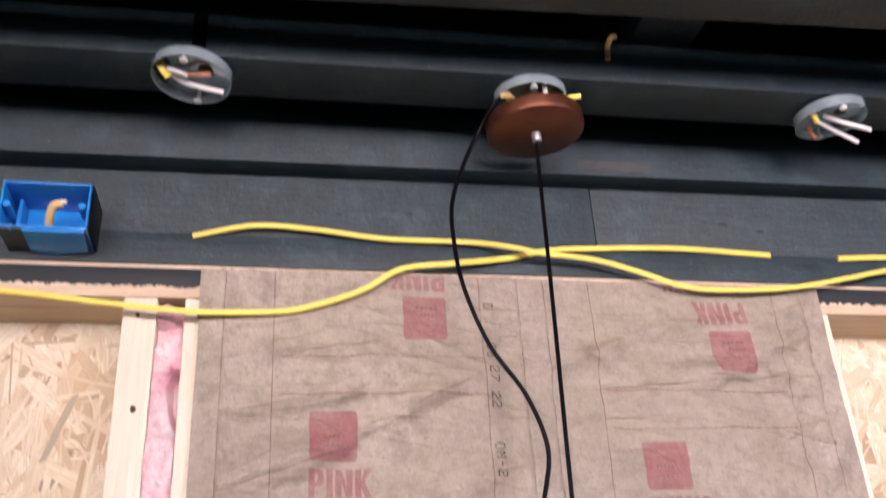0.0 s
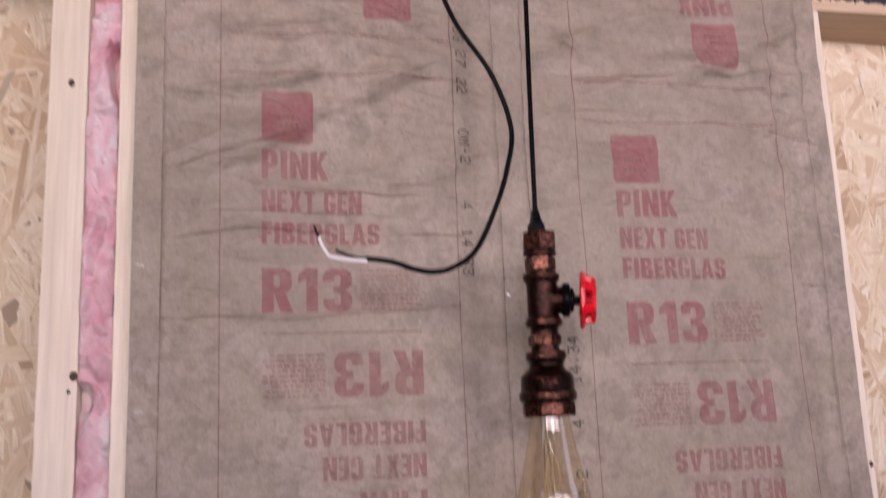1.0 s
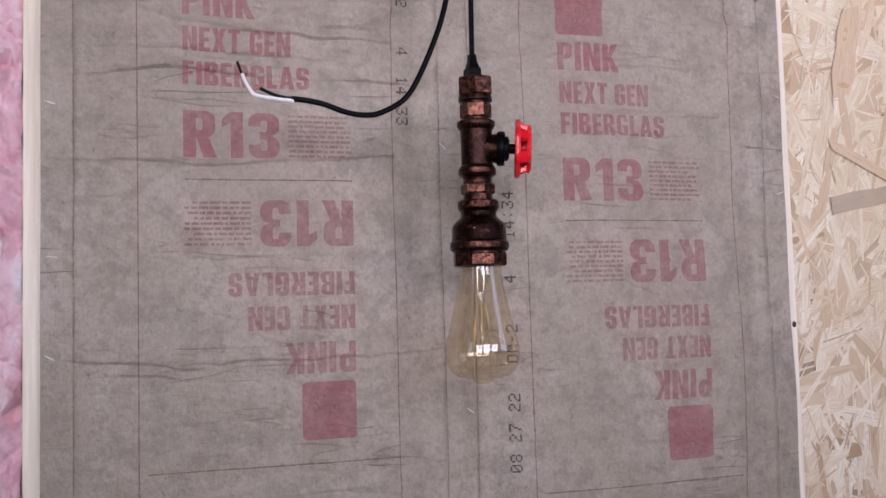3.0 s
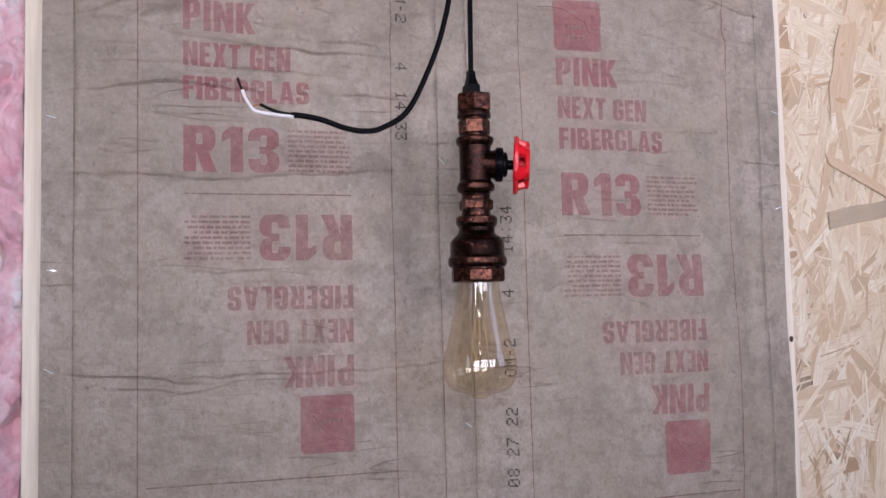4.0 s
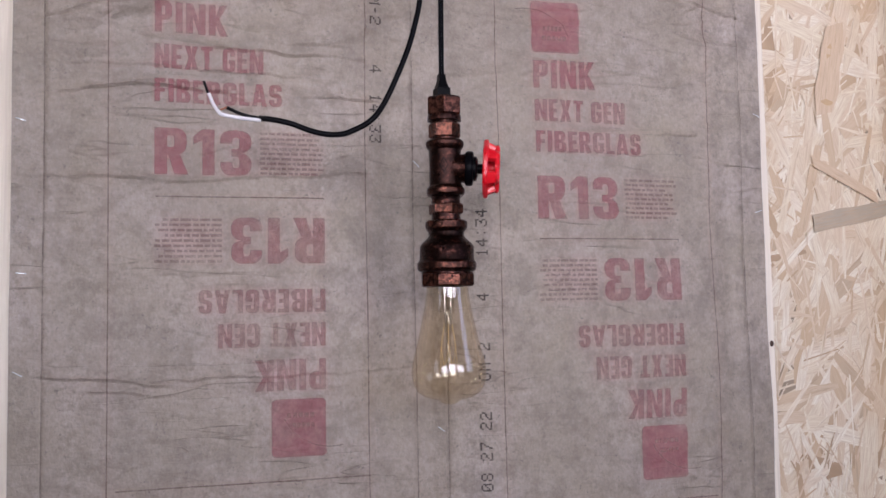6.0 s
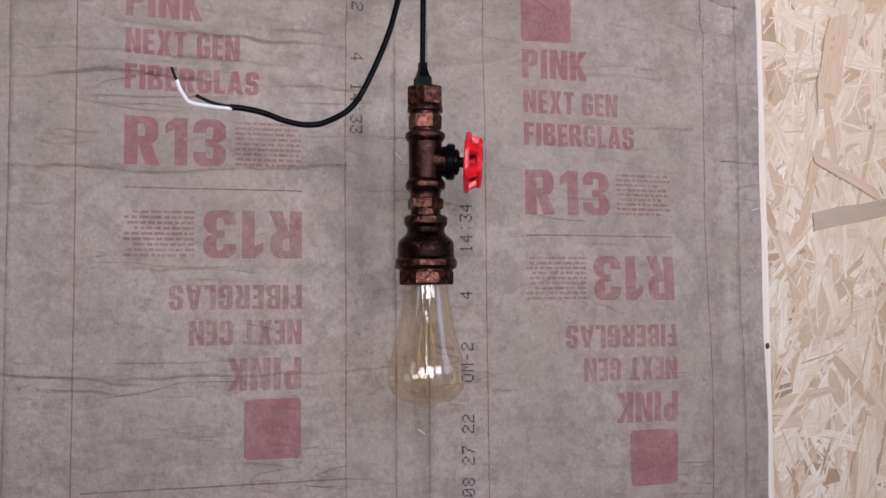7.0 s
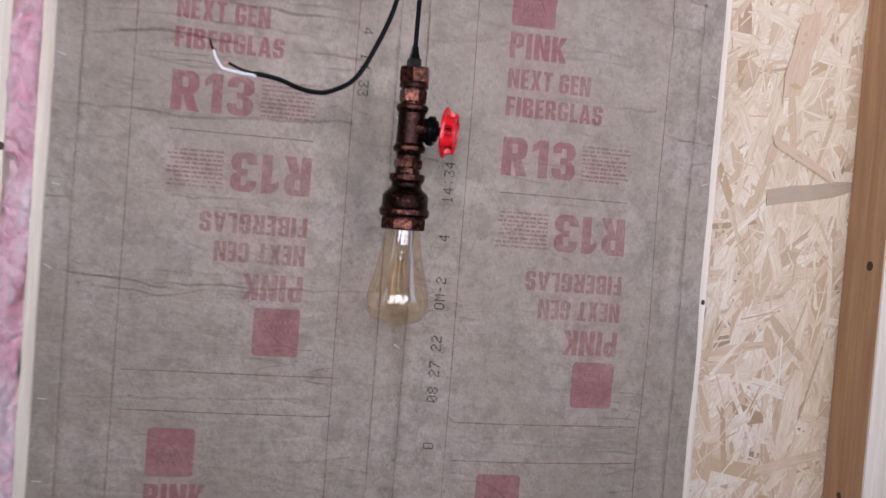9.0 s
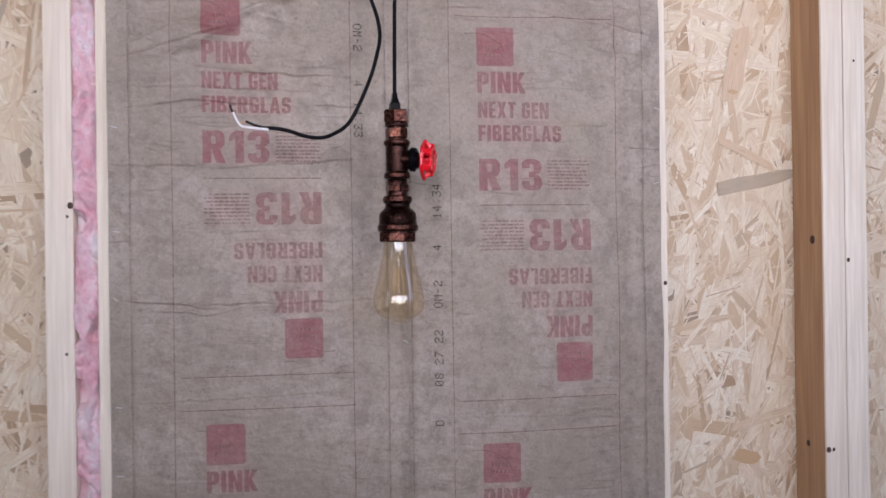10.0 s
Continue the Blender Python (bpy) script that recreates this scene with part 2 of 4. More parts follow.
INK_LIGHT = ink_material("worn_print", (0.42, 0.26, 0.22), 0.30, 0.55)
LUMBER_Z = lumber_material("lumber_upright", (0.86, 0.80, 0.68), (0.77, 0.69, 0.56), 2)
LUMBER_X = lumber_material("lumber_level", (0.70, 0.55, 0.40), (0.55, 0.39, 0.26), 0)
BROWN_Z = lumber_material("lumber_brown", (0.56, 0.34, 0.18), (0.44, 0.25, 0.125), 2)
BLACK_X = painted_material("black_painted_timber", 0)
BLACK_Y = painted_material("black_painted_rafter", 1)
PLATE_MAT = plate_material()
OSB = osb_material("strand_board", [(0.0, (0.40, 0.28, 0.17)), (0.05, (0.58, 0.44, 0.28)), (0.13, (0.70, 0.58, 0.42)), (0.38, (0.78, 0.70, 0.53)), (0.72, (0.85, 0.80, 0.66)), (0.89, (0.76, 0.65, 0.49)), (0.96, (0.60, 0.46, 0.30)), (1.0, (0.50, 0.41, 0.29))])
PINK = pink_material()
BRONZE = bronze_material("antique_copper", (0.008, 0.004, 0.003), (0.028, 0.011, 0.009), (0.20, 0.078, 0.052))
RUBBED = bronze_material("rubbed_copper", (0.012, 0.006, 0.005), (0.036, 0.014, 0.010), (0.21, 0.082, 0.054))
COPPER = plain_material("copper_canopy", (0.155, 0.055, 0.031), 0.40, 0.75, 0.55, 34)
RED = plain_material("red_enamel", (0.72, 0.012, 0.02), 0.28, 0.0, 0.12, 80)
RUBBER = plain_material("black_rubber", (0.003, 0.003, 0.004), 0.32, 0.0, 0.3, 60)
RUBBER.node_tree.nodes["Principled BSDF"].inputs["Specular IOR Level"].default_value = 0.06
WHITE = plain_material("white_insulation", (0.80, 0.79, 0.80), 0.4, 0.0, 0.06)
BARE = plain_material("bare_copper", (0.75, 0.36, 0.22), 0.35, 0.9)
YELLOW = plain_material("yellow_sheath", (0.86, 0.68, 0.13), 0.32, 0.0, 0.12, 40)
TAN = plain_material("tan_wire_stub", (0.72, 0.50, 0.22), 0.5)
BLUE = plain_material("blue_plastic", (0.002, 0.27, 0.72), 0.25, 0.0, 0.2, 50)
ZINC = plain_material("galvanised_steel", (0.52, 0.66, 0.73), 0.18, 0.6, 0.3, 55)
BRIGHT = plain_material("bright_zinc", (0.86, 0.91, 0.95), 0.16, 0.35, 0.1)
STAPLE = plain_material("dull_wire", (0.30, 0.30, 0.31), 0.45, 0.6, 0.2)
STEEL = plain_material("bright_screw", (0.80, 0.81, 0.83), 0.22, 1.0, 0.08)
DARK = plain_material("dark_knot", (0.065, 0.035, 0.022), 0.7, 0.0, 0.4, 200)
AMBER = glass_material("amber_glass", (1.0, 0.952, 0.850))
CLEAR = glass_material("clear_glass", (0.97, 0.97, 0.95))
GOLD = plain_material("gold_filament", (0.50, 0.36, 0.18), 0.35, 0.7, 0.1)
DIRT = plain_material("plywood_floor", (0.07, 0.052, 0.035), 0.8, 0.0, 0.2, 12)
BOARD = plain_material("pale_board", (0.34, 0.27, 0.19), 0.7, 0.0, 0.15, 18)
TAN_STRAND = osb_material("tan_strand", [(0.0, (0.64, 0.50, 0.34)), (1.0, (0.68, 0.54, 0.38))])
SCUFF = ink_material("rubbed_paint", (0.13, 0.135, 0.14), 0.0, 0.45)
GREY = osb_material("weathered_strand", [(0.0, (0.38, 0.34, 0.26)), (1.0, (0.44, 0.39, 0.30))])
RUST = osb_material("brown_strand", [(0.0, (0.54, 0.37, 0.20)), (1.0, (0.58, 0.40, 0.22))])


# ---- mesh helpers ----
def part(name, bm, material, parent=None, label="", smooth=35):
    me = bpy.data.meshes.new(name)
    bmesh.ops.recalc_face_normals(bm, faces=bm.faces)
    bm.to_mesh(me)
    bm.free()
    me.materials.append(material)
    if smooth:
        me.shade_smooth()
        me.set_sharp_from_angle(angle=radians(smooth))
    ob = new(name, me)
    if parent:
        ob.parent = parent
    if label:
        tagged(ob, label)
    return ob


def thing(name, label, category, at=(0, 0, 0), group="", kind=""):
    ob = new(name)
    ob.empty_display_size = 0.02
    ob.location = at
    return tagged(ob, label, category, group, kind)


def box(x0, x1, y0, y1, z0, z1, bevel=0.002, bm=None):
    bm = bm or bmesh.new()
    got = bmesh.ops.create_cube(bm, size=1.0)["verts"]
    for v in got:
        v.co = (x0 + (v.co.x + 0.5) * (x1 - x0), y0 + (v.co.y + 0.5) * (y1 - y0), z0 + (v.co.z + 0.5) * (z1 - z0))
    if bevel:
        edges = list({e for v in got for e in v.link_edges})
        bmesh.ops.bevel(bm, geom=edges, offset=bevel, segments=2, profile=0.6, affect="EDGES")
    return bm


def sheared(bm, slope=SLOPE, skew=0.0, x0=0.33):
    for v in bm.verts:
        v.co.z += slope * (v.co.x - x0)
        v.co.y += skew * (v.co.x - x0)
    return bm


def lathe(profile, segments=40, bm=None, m=None, turn=0.0):
    """Rings of (radius, height) joined into a skin; radius 0 closes an end."""
    bm = bm or bmesh.new()
    m = m or Matrix.Identity(4)
    rings = []
    for r, z in profile:
        if r < 1e-6:
            rings.append([bm.verts.new(m @ Vector((0, 0, z)))])
        else:
            rings.append([bm.verts.new(m @ Vector((r * math.cos(turn + math.tau * i / segments), r * math.sin(turn + math.tau * i / segments), z))) for i in range(segments)])
    for a, b in zip(rings, rings[1:]):
        for i in range(segments):
            j = (i + 1) % segments
            if len(a) == 1 and len(b) == 1:
                continue
            if len(a) == 1:
                bm.faces.new((a[0], b[i], b[j]))
            elif len(b) == 1:
                bm.faces.new((a[i], b[0], a[j]))
            else:
                bm.faces.new((a[i], b[i], b[j], a[j]))
    return bm


def hexnut(r, z0, z1, turn=0.3, m=None, chamfer=0.0015):
    return lathe([(0, z0), (r - chamfer, z0), (r, z0 + chamfer), (r, z1 - chamfer), (r - chamfer, z1), (0, z1)], 6, None, m, turn)


def tube(points, radius, flat=1.0, sides=10, steps=8, m=None):
    """A round or flattened cable along a smooth line through the points."""
    p = [Vector(q) for q in points]
    p = [p[0] * 2 - p[1]] + p + [p[-1] * 2 - p[-2]]
    line = []
    for i in range(1, len(p) - 2):
        a, b, c, d = p[i - 1:i + 3]
        for s in range(steps):
            t = s / steps
            line.append(0.5 * ((2 * b) + (c - a) * t + (2 * a - 5 * b + 4 * c - d) * t * t + (3 * b - a - 3 * c + d) * t ** 3))
    line.append(p[-2])
    bm, rings = bmesh.new(), []
    for i, q in enumerate(line):
        d = (line[min(i + 1, len(line) - 1)] - line[max(i - 1, 0)]).normalized()
        side = d.cross(Vector((0, 1, 0)))
        side = side.normalized() if side.length > 0.05 else d.cross(Vector((1, 0, 0))).normalized()
        up = side.cross(d)
        rings.append([bm.verts.new(q + side * (radius * math.cos(math.tau * k / sides)) + up * (radius * flat * math.sin(math.tau * k / sides))) for k in range(sides)])
    for a, b in zip(rings, rings[1:]):
        for k in range(sides):
            bm.faces.new((a[k], b[k], b[(k + 1) % sides], a[(k + 1) % sides]))
    bm.faces.new(rings[0])
    bm.faces.new(rings[-1])
    return bm


# ---- the shell of the room ----
def shell():
    tagged(part("floor", box(-2.2, 2.4, -2.3, 1.3, -0.1, 0.0, 0), DIRT), "brown plywood floor under the room", "floor", kind="structure")

    def side_wall(name, x0, x1, y0, y1, z0, z1):
        bm = bmesh.new()
        for a, b, c, d in ((-2.3, y0, -0.1, 3.9), (y1, 1.3, -0.1, 3.9), (y0, y1, -0.1, z0), (y0, y1, z1, 3.9)):
            box(x0, x1, a, b, c, d, 0, bm)
        tagged(part(name, bm, BOARD), "pale board wall, out of view, with an added window opening", "wall", kind="structure")

    # side openings are added for the fill lamps
    side_wall("wall_west", -2.3, -2.2, -1.17, -0.33, 1.73, 2.67)
    side_wall("wall_east", 2.4, 2.5, -1.32, -0.18, 1.63, 2.77)
    bm = bmesh.new()
    # assumed openings, out of view, sized for the south lamps
    panes = ((-1.90, -0.70, 1.70, 2.60), (-0.50, 0.70, 1.70, 2.60), (0.90, 2.10, 1.70, 2.60))
    ends = [-2.2] + [x for pane in panes for x in pane[:2]] + [2.4]
    for x0, x1 in zip(ends[::2], ends[1::2]):
        box(x0, x1, -2.2, -2.1, 0, 3.8, 0, bm)
    for x0, x1, low, high in panes:
        box(x0, x1, -2.2, -2.1, 0, low, 0, bm)
        box(x0, x1, -2.2, -2.1, high, 3.8, 0, bm)
    tagged(part("wall_south", bm, BOARD), "pale board wall, out of view, with three assumed window openings", "wall", kind="structure")
    for n, (x0, x1, low, high) in enumerate(panes):
        frame_bm = bmesh.new()
        for a, b, c, d in ((x0, x0 + 0.04, low, high), (x1 - 0.04, x1, low, high), (x0 + 0.04, x1 - 0.04, high - 0.04, high), (x0 + 0.04, x1 - 0.04, low, low + 0.04)):
            box(a, b, -2.09, -1.99, c, d, 0.002, frame_bm)
        tagged(part("window_%d" % (n + 1), frame_bm, LUMBER_Z), "bare timber window frame, assumed, in the unseen wall", "window", kind="structure")
    tagged(part("ceiling", box(-2.2, 2.4, -2.3, 1.3, 3.8, 3.9, 0), BOARD), "pale board ceiling high over the room", "ceiling", kind="structure")
    # unseen deck and edge board, added to keep light out above the beams
    tagged(part("deck_light_stop", box(-2.2, 2.4, 0.752, 1.3, 2.62, 2.66, 0), BLACK_Y), "black painted deck, added unseen over the beams to stop light", "deck", kind="structure")
    tagged(part("edge_light_stop", box(-2.2, 2.4, 0.72, 0.7515, 2.408, 2.66, 0.002), BLACK_X), "black painted board, added unseen to stop light at the deck's edge", "board", kind="structure")
    tagged(part("gable_board", box(-2.2, 2.4, 1.19, 1.3, 2.66, 3.8, 0), BOARD), "pale board wall above the deck", "wall", kind="structure")


def strand(bm, uv, cx, cz, length, width, angle, y, rng, notch=True):
    """One pressed wood strand: a ragged sliver a hair proud of the board."""
    ca, sa = math.cos(angle), math.sin(angle)
    n = 4
    slant = rng.uniform(-0.4, 0.4) * min(width, 0.012)
    low, high = [], []
    for i in range(n + 1):
        u = (i / n - 0.5) * length
        end = rng.uniform(0.35, 1.0) if i in (0, n) and notch else 1.0
        low.append((u - slant + rng.uniform(-0.12, 0.12) * width, -width * 0.5 * end * rng.uniform(0.75, 1.1)))
        high.append((u + slant + rng.uniform(-0.12, 0.12) * width, width * 0.5 * end * rng.uniform(0.75, 1.1)))
    shift, tilt, curl = rng.uniform(0, 9), rng.uniform(-0.0015, 0.0015), rng.uniform(0, 0.0002)
    rows = [[bm.verts.new((cx + u * ca - v * sa, y + tilt * u - curl * abs(u) / length, cz + u * sa + v * ca)) for u, v in side] for side in (low, high)]
    for i in range(n):
        f = bm.faces.new((rows[0][i], rows[0][i + 1], rows[1][i + 1], rows[1][i]))
        for loop, (u, v) in zip(f.loops, (low[i], low[i + 1], high[i + 1], high[i])):
            loop[uv].uv = (u + shift, v + shift * 0.7)


def sheathing():
    board = part("wall_north", box(-2.2, 2.4, BACK + 0.002, BACK + 0.013, 0.0, 2.35, 0), BOARD)
    tagged(board, "oriented strand board sheathing nailed behind the studs", "wall", kind="structure")
    rng = random.Random(5)
    bm = bmesh.new()
    uv = bm.loops.layers.uv.new("grain")
    for x0, x1, z0, z1, count in ((-0.50, -0.09, 1.15, 2.15, 1900), (0.74, 1.06, 1.15, 2.15, 1700), (1.08, 1.40, 1.15, 2.15, 1600)):
        for i in range(count):
            layer = i / count
            length = rng.uniform(0.05, 0.16) * (1.1 - 0.25 * layer)
            width = rng.choice((0.003, 0.004, 0.006, 0.009, 0.014, 0.020, 0.027)) * rng.uniform(0.8, 1.2) * (1.2 - 0.45 * layer)
            angle = rng.gauss(1.45, 0.40) if rng.random() < 0.62 else rng.gauss(0.1, 0.75)
            strand(bm, uv, rng.uniform(x0, x1), rng.uniform(z0, z1), length, width, angle, BACK + 0.0014 - 0.0015 * layer, rng)
        # splinters lying on top
        for i in range(count // 5):
            strand(bm, uv, rng.uniform(x0, x1), rng.uniform(z0, z1), rng.uniform(0.012, 0.05), rng.uniform(0.0012, 0.0028), rng.gauss(1.3, 0.6), BACK - 0.0010, rng)
    me_bm = bm
    me = bpy.data.meshes.new("strands")
    me_bm.to_mesh(me)
    me_bm.free()
    me.materials.append(OSB)
    ob = new("strands", me)
    ob.parent = board
    tagged(ob, "pale and honey-coloured pressed wood strands", kind="stuff")
    # the few strands that stand out by colour
    def single(cx, cz, length, width, angle, material, label):
        b = bmesh.new()
        layer = b.loops.layers.uv.new("grain")
        strand(b, layer, cx, cz, length, width, angle, BACK - 0.0022, rng)
        part("strand", b, material, board, label, 0)
    single(0.976, 1.7455, 0.145, 0.024, 0.19, GREY, "weathered grey strand")
    single(0.955, 1.790, 0.11, 0.016, -0.45, TAN_STRAND, "tan strand")
    single(0.948, 1.286, 0.042, 0.026, -0.3, RUST, "brown strand")
    single(0.938, 1.938, 0.125, 0.036, 1.38, TAN_STRAND, "tan strand with a knot")
    single(0.939, 1.962, 0.018, 0.008, 1.5, RUST, "brown knot")
    single(0.932, 1.893, 0.014, 0.010, 0.3, RUST, "brown knot")
    single(-0.200, 2.010, 0.085, 0.009, 1.25, GREY, "weathered grey strand")


def stud(x0, x1, knots=(), material=None, z1=PLATE):
    top = z1 + SLOPE * ((x0 + x1) / 2 - 0.33) - 0.0005
    s = thing("stud", "bare pale softwood wall stud with small dark knots", "stud", (x0, WALL, 0.04), "wall studs")
    b = box(x0, x1, WALL, BACK, 0.04, top, 0.0025)
    for v in b.verts:
        v.co -= Vector((x0, WALL, 0.04))
    part("board", b, material or LUMBER_Z, s)
    part("nail_head", lathe([(0, 0.0008), (0.0024, 0.0006), (0.0028, -0.0003)], 12, None, pose((x1 - x0) * 0.45, -0.0002, top - 0.062, 90, 0, 0)), DARK, s, "dark nail head")
    for kx, kz, r in knots:
        m = pose(kx - x0, -0.0002, kz - 0.04, 90, 0, 0)
        part("knot", lathe([(0, 0.0007), (r * 0.6, 0.0006), (r, -0.0004)], 14, None, m @ Matrix.Diagonal((1, 1.3, 1, 1))), DARK, s, "dark brown knot")
    return s


def framing():
    stud(-0.130, -0.092, ((-0.108, 2.006, 0.0035), (-0.096, 1.705, 0.004), (-0.100, 1.69, 0.002), (-0.103, 1.50, 0.002)))
    stud(-0.061, -0.023)
    stud(0.350, 0.388)
    stud(0.738, 0.776, ((0.7715, 1.581, 0.0030),))
    d = stud(1.038, 1.0755, ((1.0425, 1.311, 0.004), (1.051, 1.311, 0.0025)))
    # thin sheet that colours this stud's left side browner than its front
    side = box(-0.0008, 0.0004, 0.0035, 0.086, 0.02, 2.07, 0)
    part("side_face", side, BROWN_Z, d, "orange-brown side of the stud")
    for dy, z, r in ((0.030, 1.645, 0.008), (0.050, 1.312, 0.006)):
        part("knot", lathe([(0, 0.0007), (r * 0.6, 0.0006), (r, -0.0004)], 14, None, pose(-0.0009, dy, z - 0.04, 0, -90, 0)), DARK, d, "dark brown knot")
    stud(1.0765, 1.1145, ((1.081, 1.612, 0.003), (1.095, 1.93, 0.002)))
    bm = box(-2.2, 2.4, WALL, BACK, 0.0, 0.04, 0.002)
    tagged(part("bottom_plate", bm, LUMBER_X), "bare softwood plate on the floor under the studs", "plate", kind="structure")
    bm = box(-2.2, 2.4, WALL, BACK, PLATE, PLATE + 0.0385, 0.002)
    tagged(part("top_plate", bm, PLATE_MAT), "top plate with ragged black paint over its upper edge", "plate", kind="structure")
    bm = box(-2.2, 2.4, WALL + 0.003, BACK, PLATE + 0.0385, PLATE + 0.0435, 0)
    tagged(part("shim", bm, LUMBER_X), "bare strip of wood showing between the plates", "trim", kind="structure")
    bm = box(-2.2, 2.4, WALL - 0.001, BACK, PLATE + 0.0435, PLATE + 0.0855, 0.002)
    tagged(part("top_plate", bm, BLACK_X), "upper top plate painted black", "plate", kind="structure")
    for x0, x1 in ((-2.2, 0.4615), (0.4625, 2.4)):
        bm = box(x0, x1, WALL + 0.003, BACK, PLATE + 0.086, 2.66, 0.001)
        rim = tagged(part("rim_board", bm, BLACK_X), "black painted rim board with scuffed matt paint", "board", kind="structure")
    bm = sheared(box(-2.2, 2.4, 1.066, WALL + 0.002, 2.318, 2.60, 0.002), 0.0115)
    ledger = tagged(part("ledger", bm, BLACK_X), "black painted ledger board standing proud of the rim", "board", kind="structure")
    smear = box(0.435, 0.54, 1.0640, 1.0655, 2.327, 2.342, 0)
    part("scuff", smear, SCUFF, ledger, "pale rubbed patch in the black paint", 0)
    rng = random.Random(8)
    for x, z in ((-0.150, 2.262), (-0.138, 2.240), (-0.120, 2.236), (0.115, 2.262), (0.205, 2.268), (0.62, 2.275), (0.645, 2.27), (0.70, 2.262)):
        w, hgt = rng.uniform(0.006, 0.016), rng.uniform(0.002, 0.006)
        bm = box(x, x + w, WALL + 0.0012, WALL + 0.004, z, z + hgt, 0)
        for v in bm.verts:
            v.co.z += rng.uniform(-0.002, 0.002)
            v.co.x += rng.uniform(-0.002, 0.002)
        part("scuff", bm, SCUFF, rim, "pale scuff in the black paint", 0)


def beams():
    beam = sheared(box(-2.19, 2.39, 0.917, 0.990, 2.360, 2.420, 0.003), SLOPE, -0.018)
    tagged(part("beam", beam, BLACK_X), "black painted ceiling beam carrying the electrical boxes", "beam", group="ceiling beams")
    beam = sheared(box(-2.19, 2.39, 0.753, 0.806, 2.360, 2.405, 0.003), SLOPE, -0.050)
    tagged(part("beam", beam, BLACK_X), "black painted ceiling beam with one stray screw", "beam", group="ceiling beams")
    tagged(part("rafter", box(0.464, 0.546, 0.754, 1.06, 2.4225, 2.619, 0.003), BLACK_Y), "black painted rafter crossing over the beams", "rafter")
    tape = sheared(box(-0.060, -0.044, 0.9215, 0.9236, 2.361, 2.4195, 0), SLOPE, 0)
    tagged(part("tape", tape, RUBBER), "strip of black tape round the ceiling beam", "tape")
    for x, y, z in ((0.520, 0.939, 2.3625), (0.493, 0.948, 2.3625), (0.510, 0.974, 2.3625), (0.528, 0.775, 2.3625)):
        screw = thing("screw", "small bright screw driven up into the beam", "screw", (x, y, z), "beam screws")
        part("head", lathe([(0, -0.0018), (0.0022, -0.0016), (0.0030, -0.0006), (0.0030, 0.0015)], 10), STEEL, screw)
    stub = tube([(0.430, 0.910, 2.388), (0.431, 0.909, 2.404), (0.436, 0.906, 2.418), (0.443, 0.904, 2.420)], 0.0035)
    tagged(part("wire_stub", stub, TAN), "tan cable end sticking up beside the beam", "wire")


# ---- insulation batts with printed paper facing ----
def ridge(p, sharp):
    return max(0.0, 1.0 - abs(noise.noise(p)) * sharp)


# long folds in the two papers: from x, to x, from z, to z, height
CREASES = {
    1: ((-0.045, 0.09, 1.762, 1.760, 0.0030), (0.08, 0.30, 1.757, 1.768, 0.0026), (-0.045, 0.08, 1.838, 1.854, 0.0030), (0.07, 0.31, 1.852, 1.845, 0.0032),
        (0.0, 0.25, 1.872, 1.868, 0.0024), (0.08, 0.34, 1.895, 1.885, 0.0026), (-0.04, 0.12, 1.905, 1.955, 0.0040), (0.10, 0.28, 1.960, 2.040, 0.0038),
        (-0.02, 0.10, 1.573, 1.560, 0.0030), (0.07, 0.25, 1.566, 1.567, 0.0036), (0.24, 0.37, 1.566, 1.571, 0.0022), (0.0, 0.08, 1.79, 1.755, 0.0024),
        (-0.02, 0.20, 2.06, 2.09, 0.0034), (0.12, 0.36, 2.11, 2.095, 0.0030), (0.02, 0.10, 1.556, 1.551, 0.0020), (0.0, 0.26, 1.43, 1.437, 0.0012)),
    2: ((0.375, 0.567, 1.951, 1.917, 0.0024), (0.40, 0.72, 1.911, 1.874, 0.0024), (0.42, 0.68, 2.03, 2.05, 0.0034), (0.50, 0.75, 2.10, 2.085, 0.0034),
        (0.38, 0.55, 2.12, 2.13, 0.0030), (0.62, 0.75, 1.99, 1.96, 0.0028), (0.40, 0.52, 1.99, 2.0, 0.0026), (0.44, 0.66, 1.392, 1.388, 0.0010)),
}

# and many short faint ones between them
for key, left, right in ((1, -0.05, 0.33), (2, 0.38, 0.74)):
    rng = random.Random(40 + key)
    faint = []
    for i in range(56):
        za = rng.uniform(1.70, 2.16) if i < 46 else rng.uniform(1.25, 1.70)
        xa = rng.uniform(left, right - 0.05)
        run = rng.uniform(0.025, 0.15) if key == 1 else rng.uniform(0.02, 0.09)
        xb = min(right, xa + run)
        faint.append((xa, xb, za, za + run * rng.uniform(-0.45, 0.55), rng.uniform(0.0005, 0.0018)))
    CREASES[key] += tuple(faint)

# broad slack folds, steep on their underside
FOLDS = ((-0.02, 0.13, 1.895, 1.960, 0.0075, 1), (0.09, 0.29, 1.955, 2.045, 0.0085, 1), (0.02, 0.16, 1.985, 2.035, 0.0060, 1), (0.16, 0.30, 1.885, 1.925, 0.0045, 1),
         (0.56, 0.70, 2.02, 2.10, 0.0070, 2), (0.40, 0.50, 2.09, 2.04, 0.0060, 2))


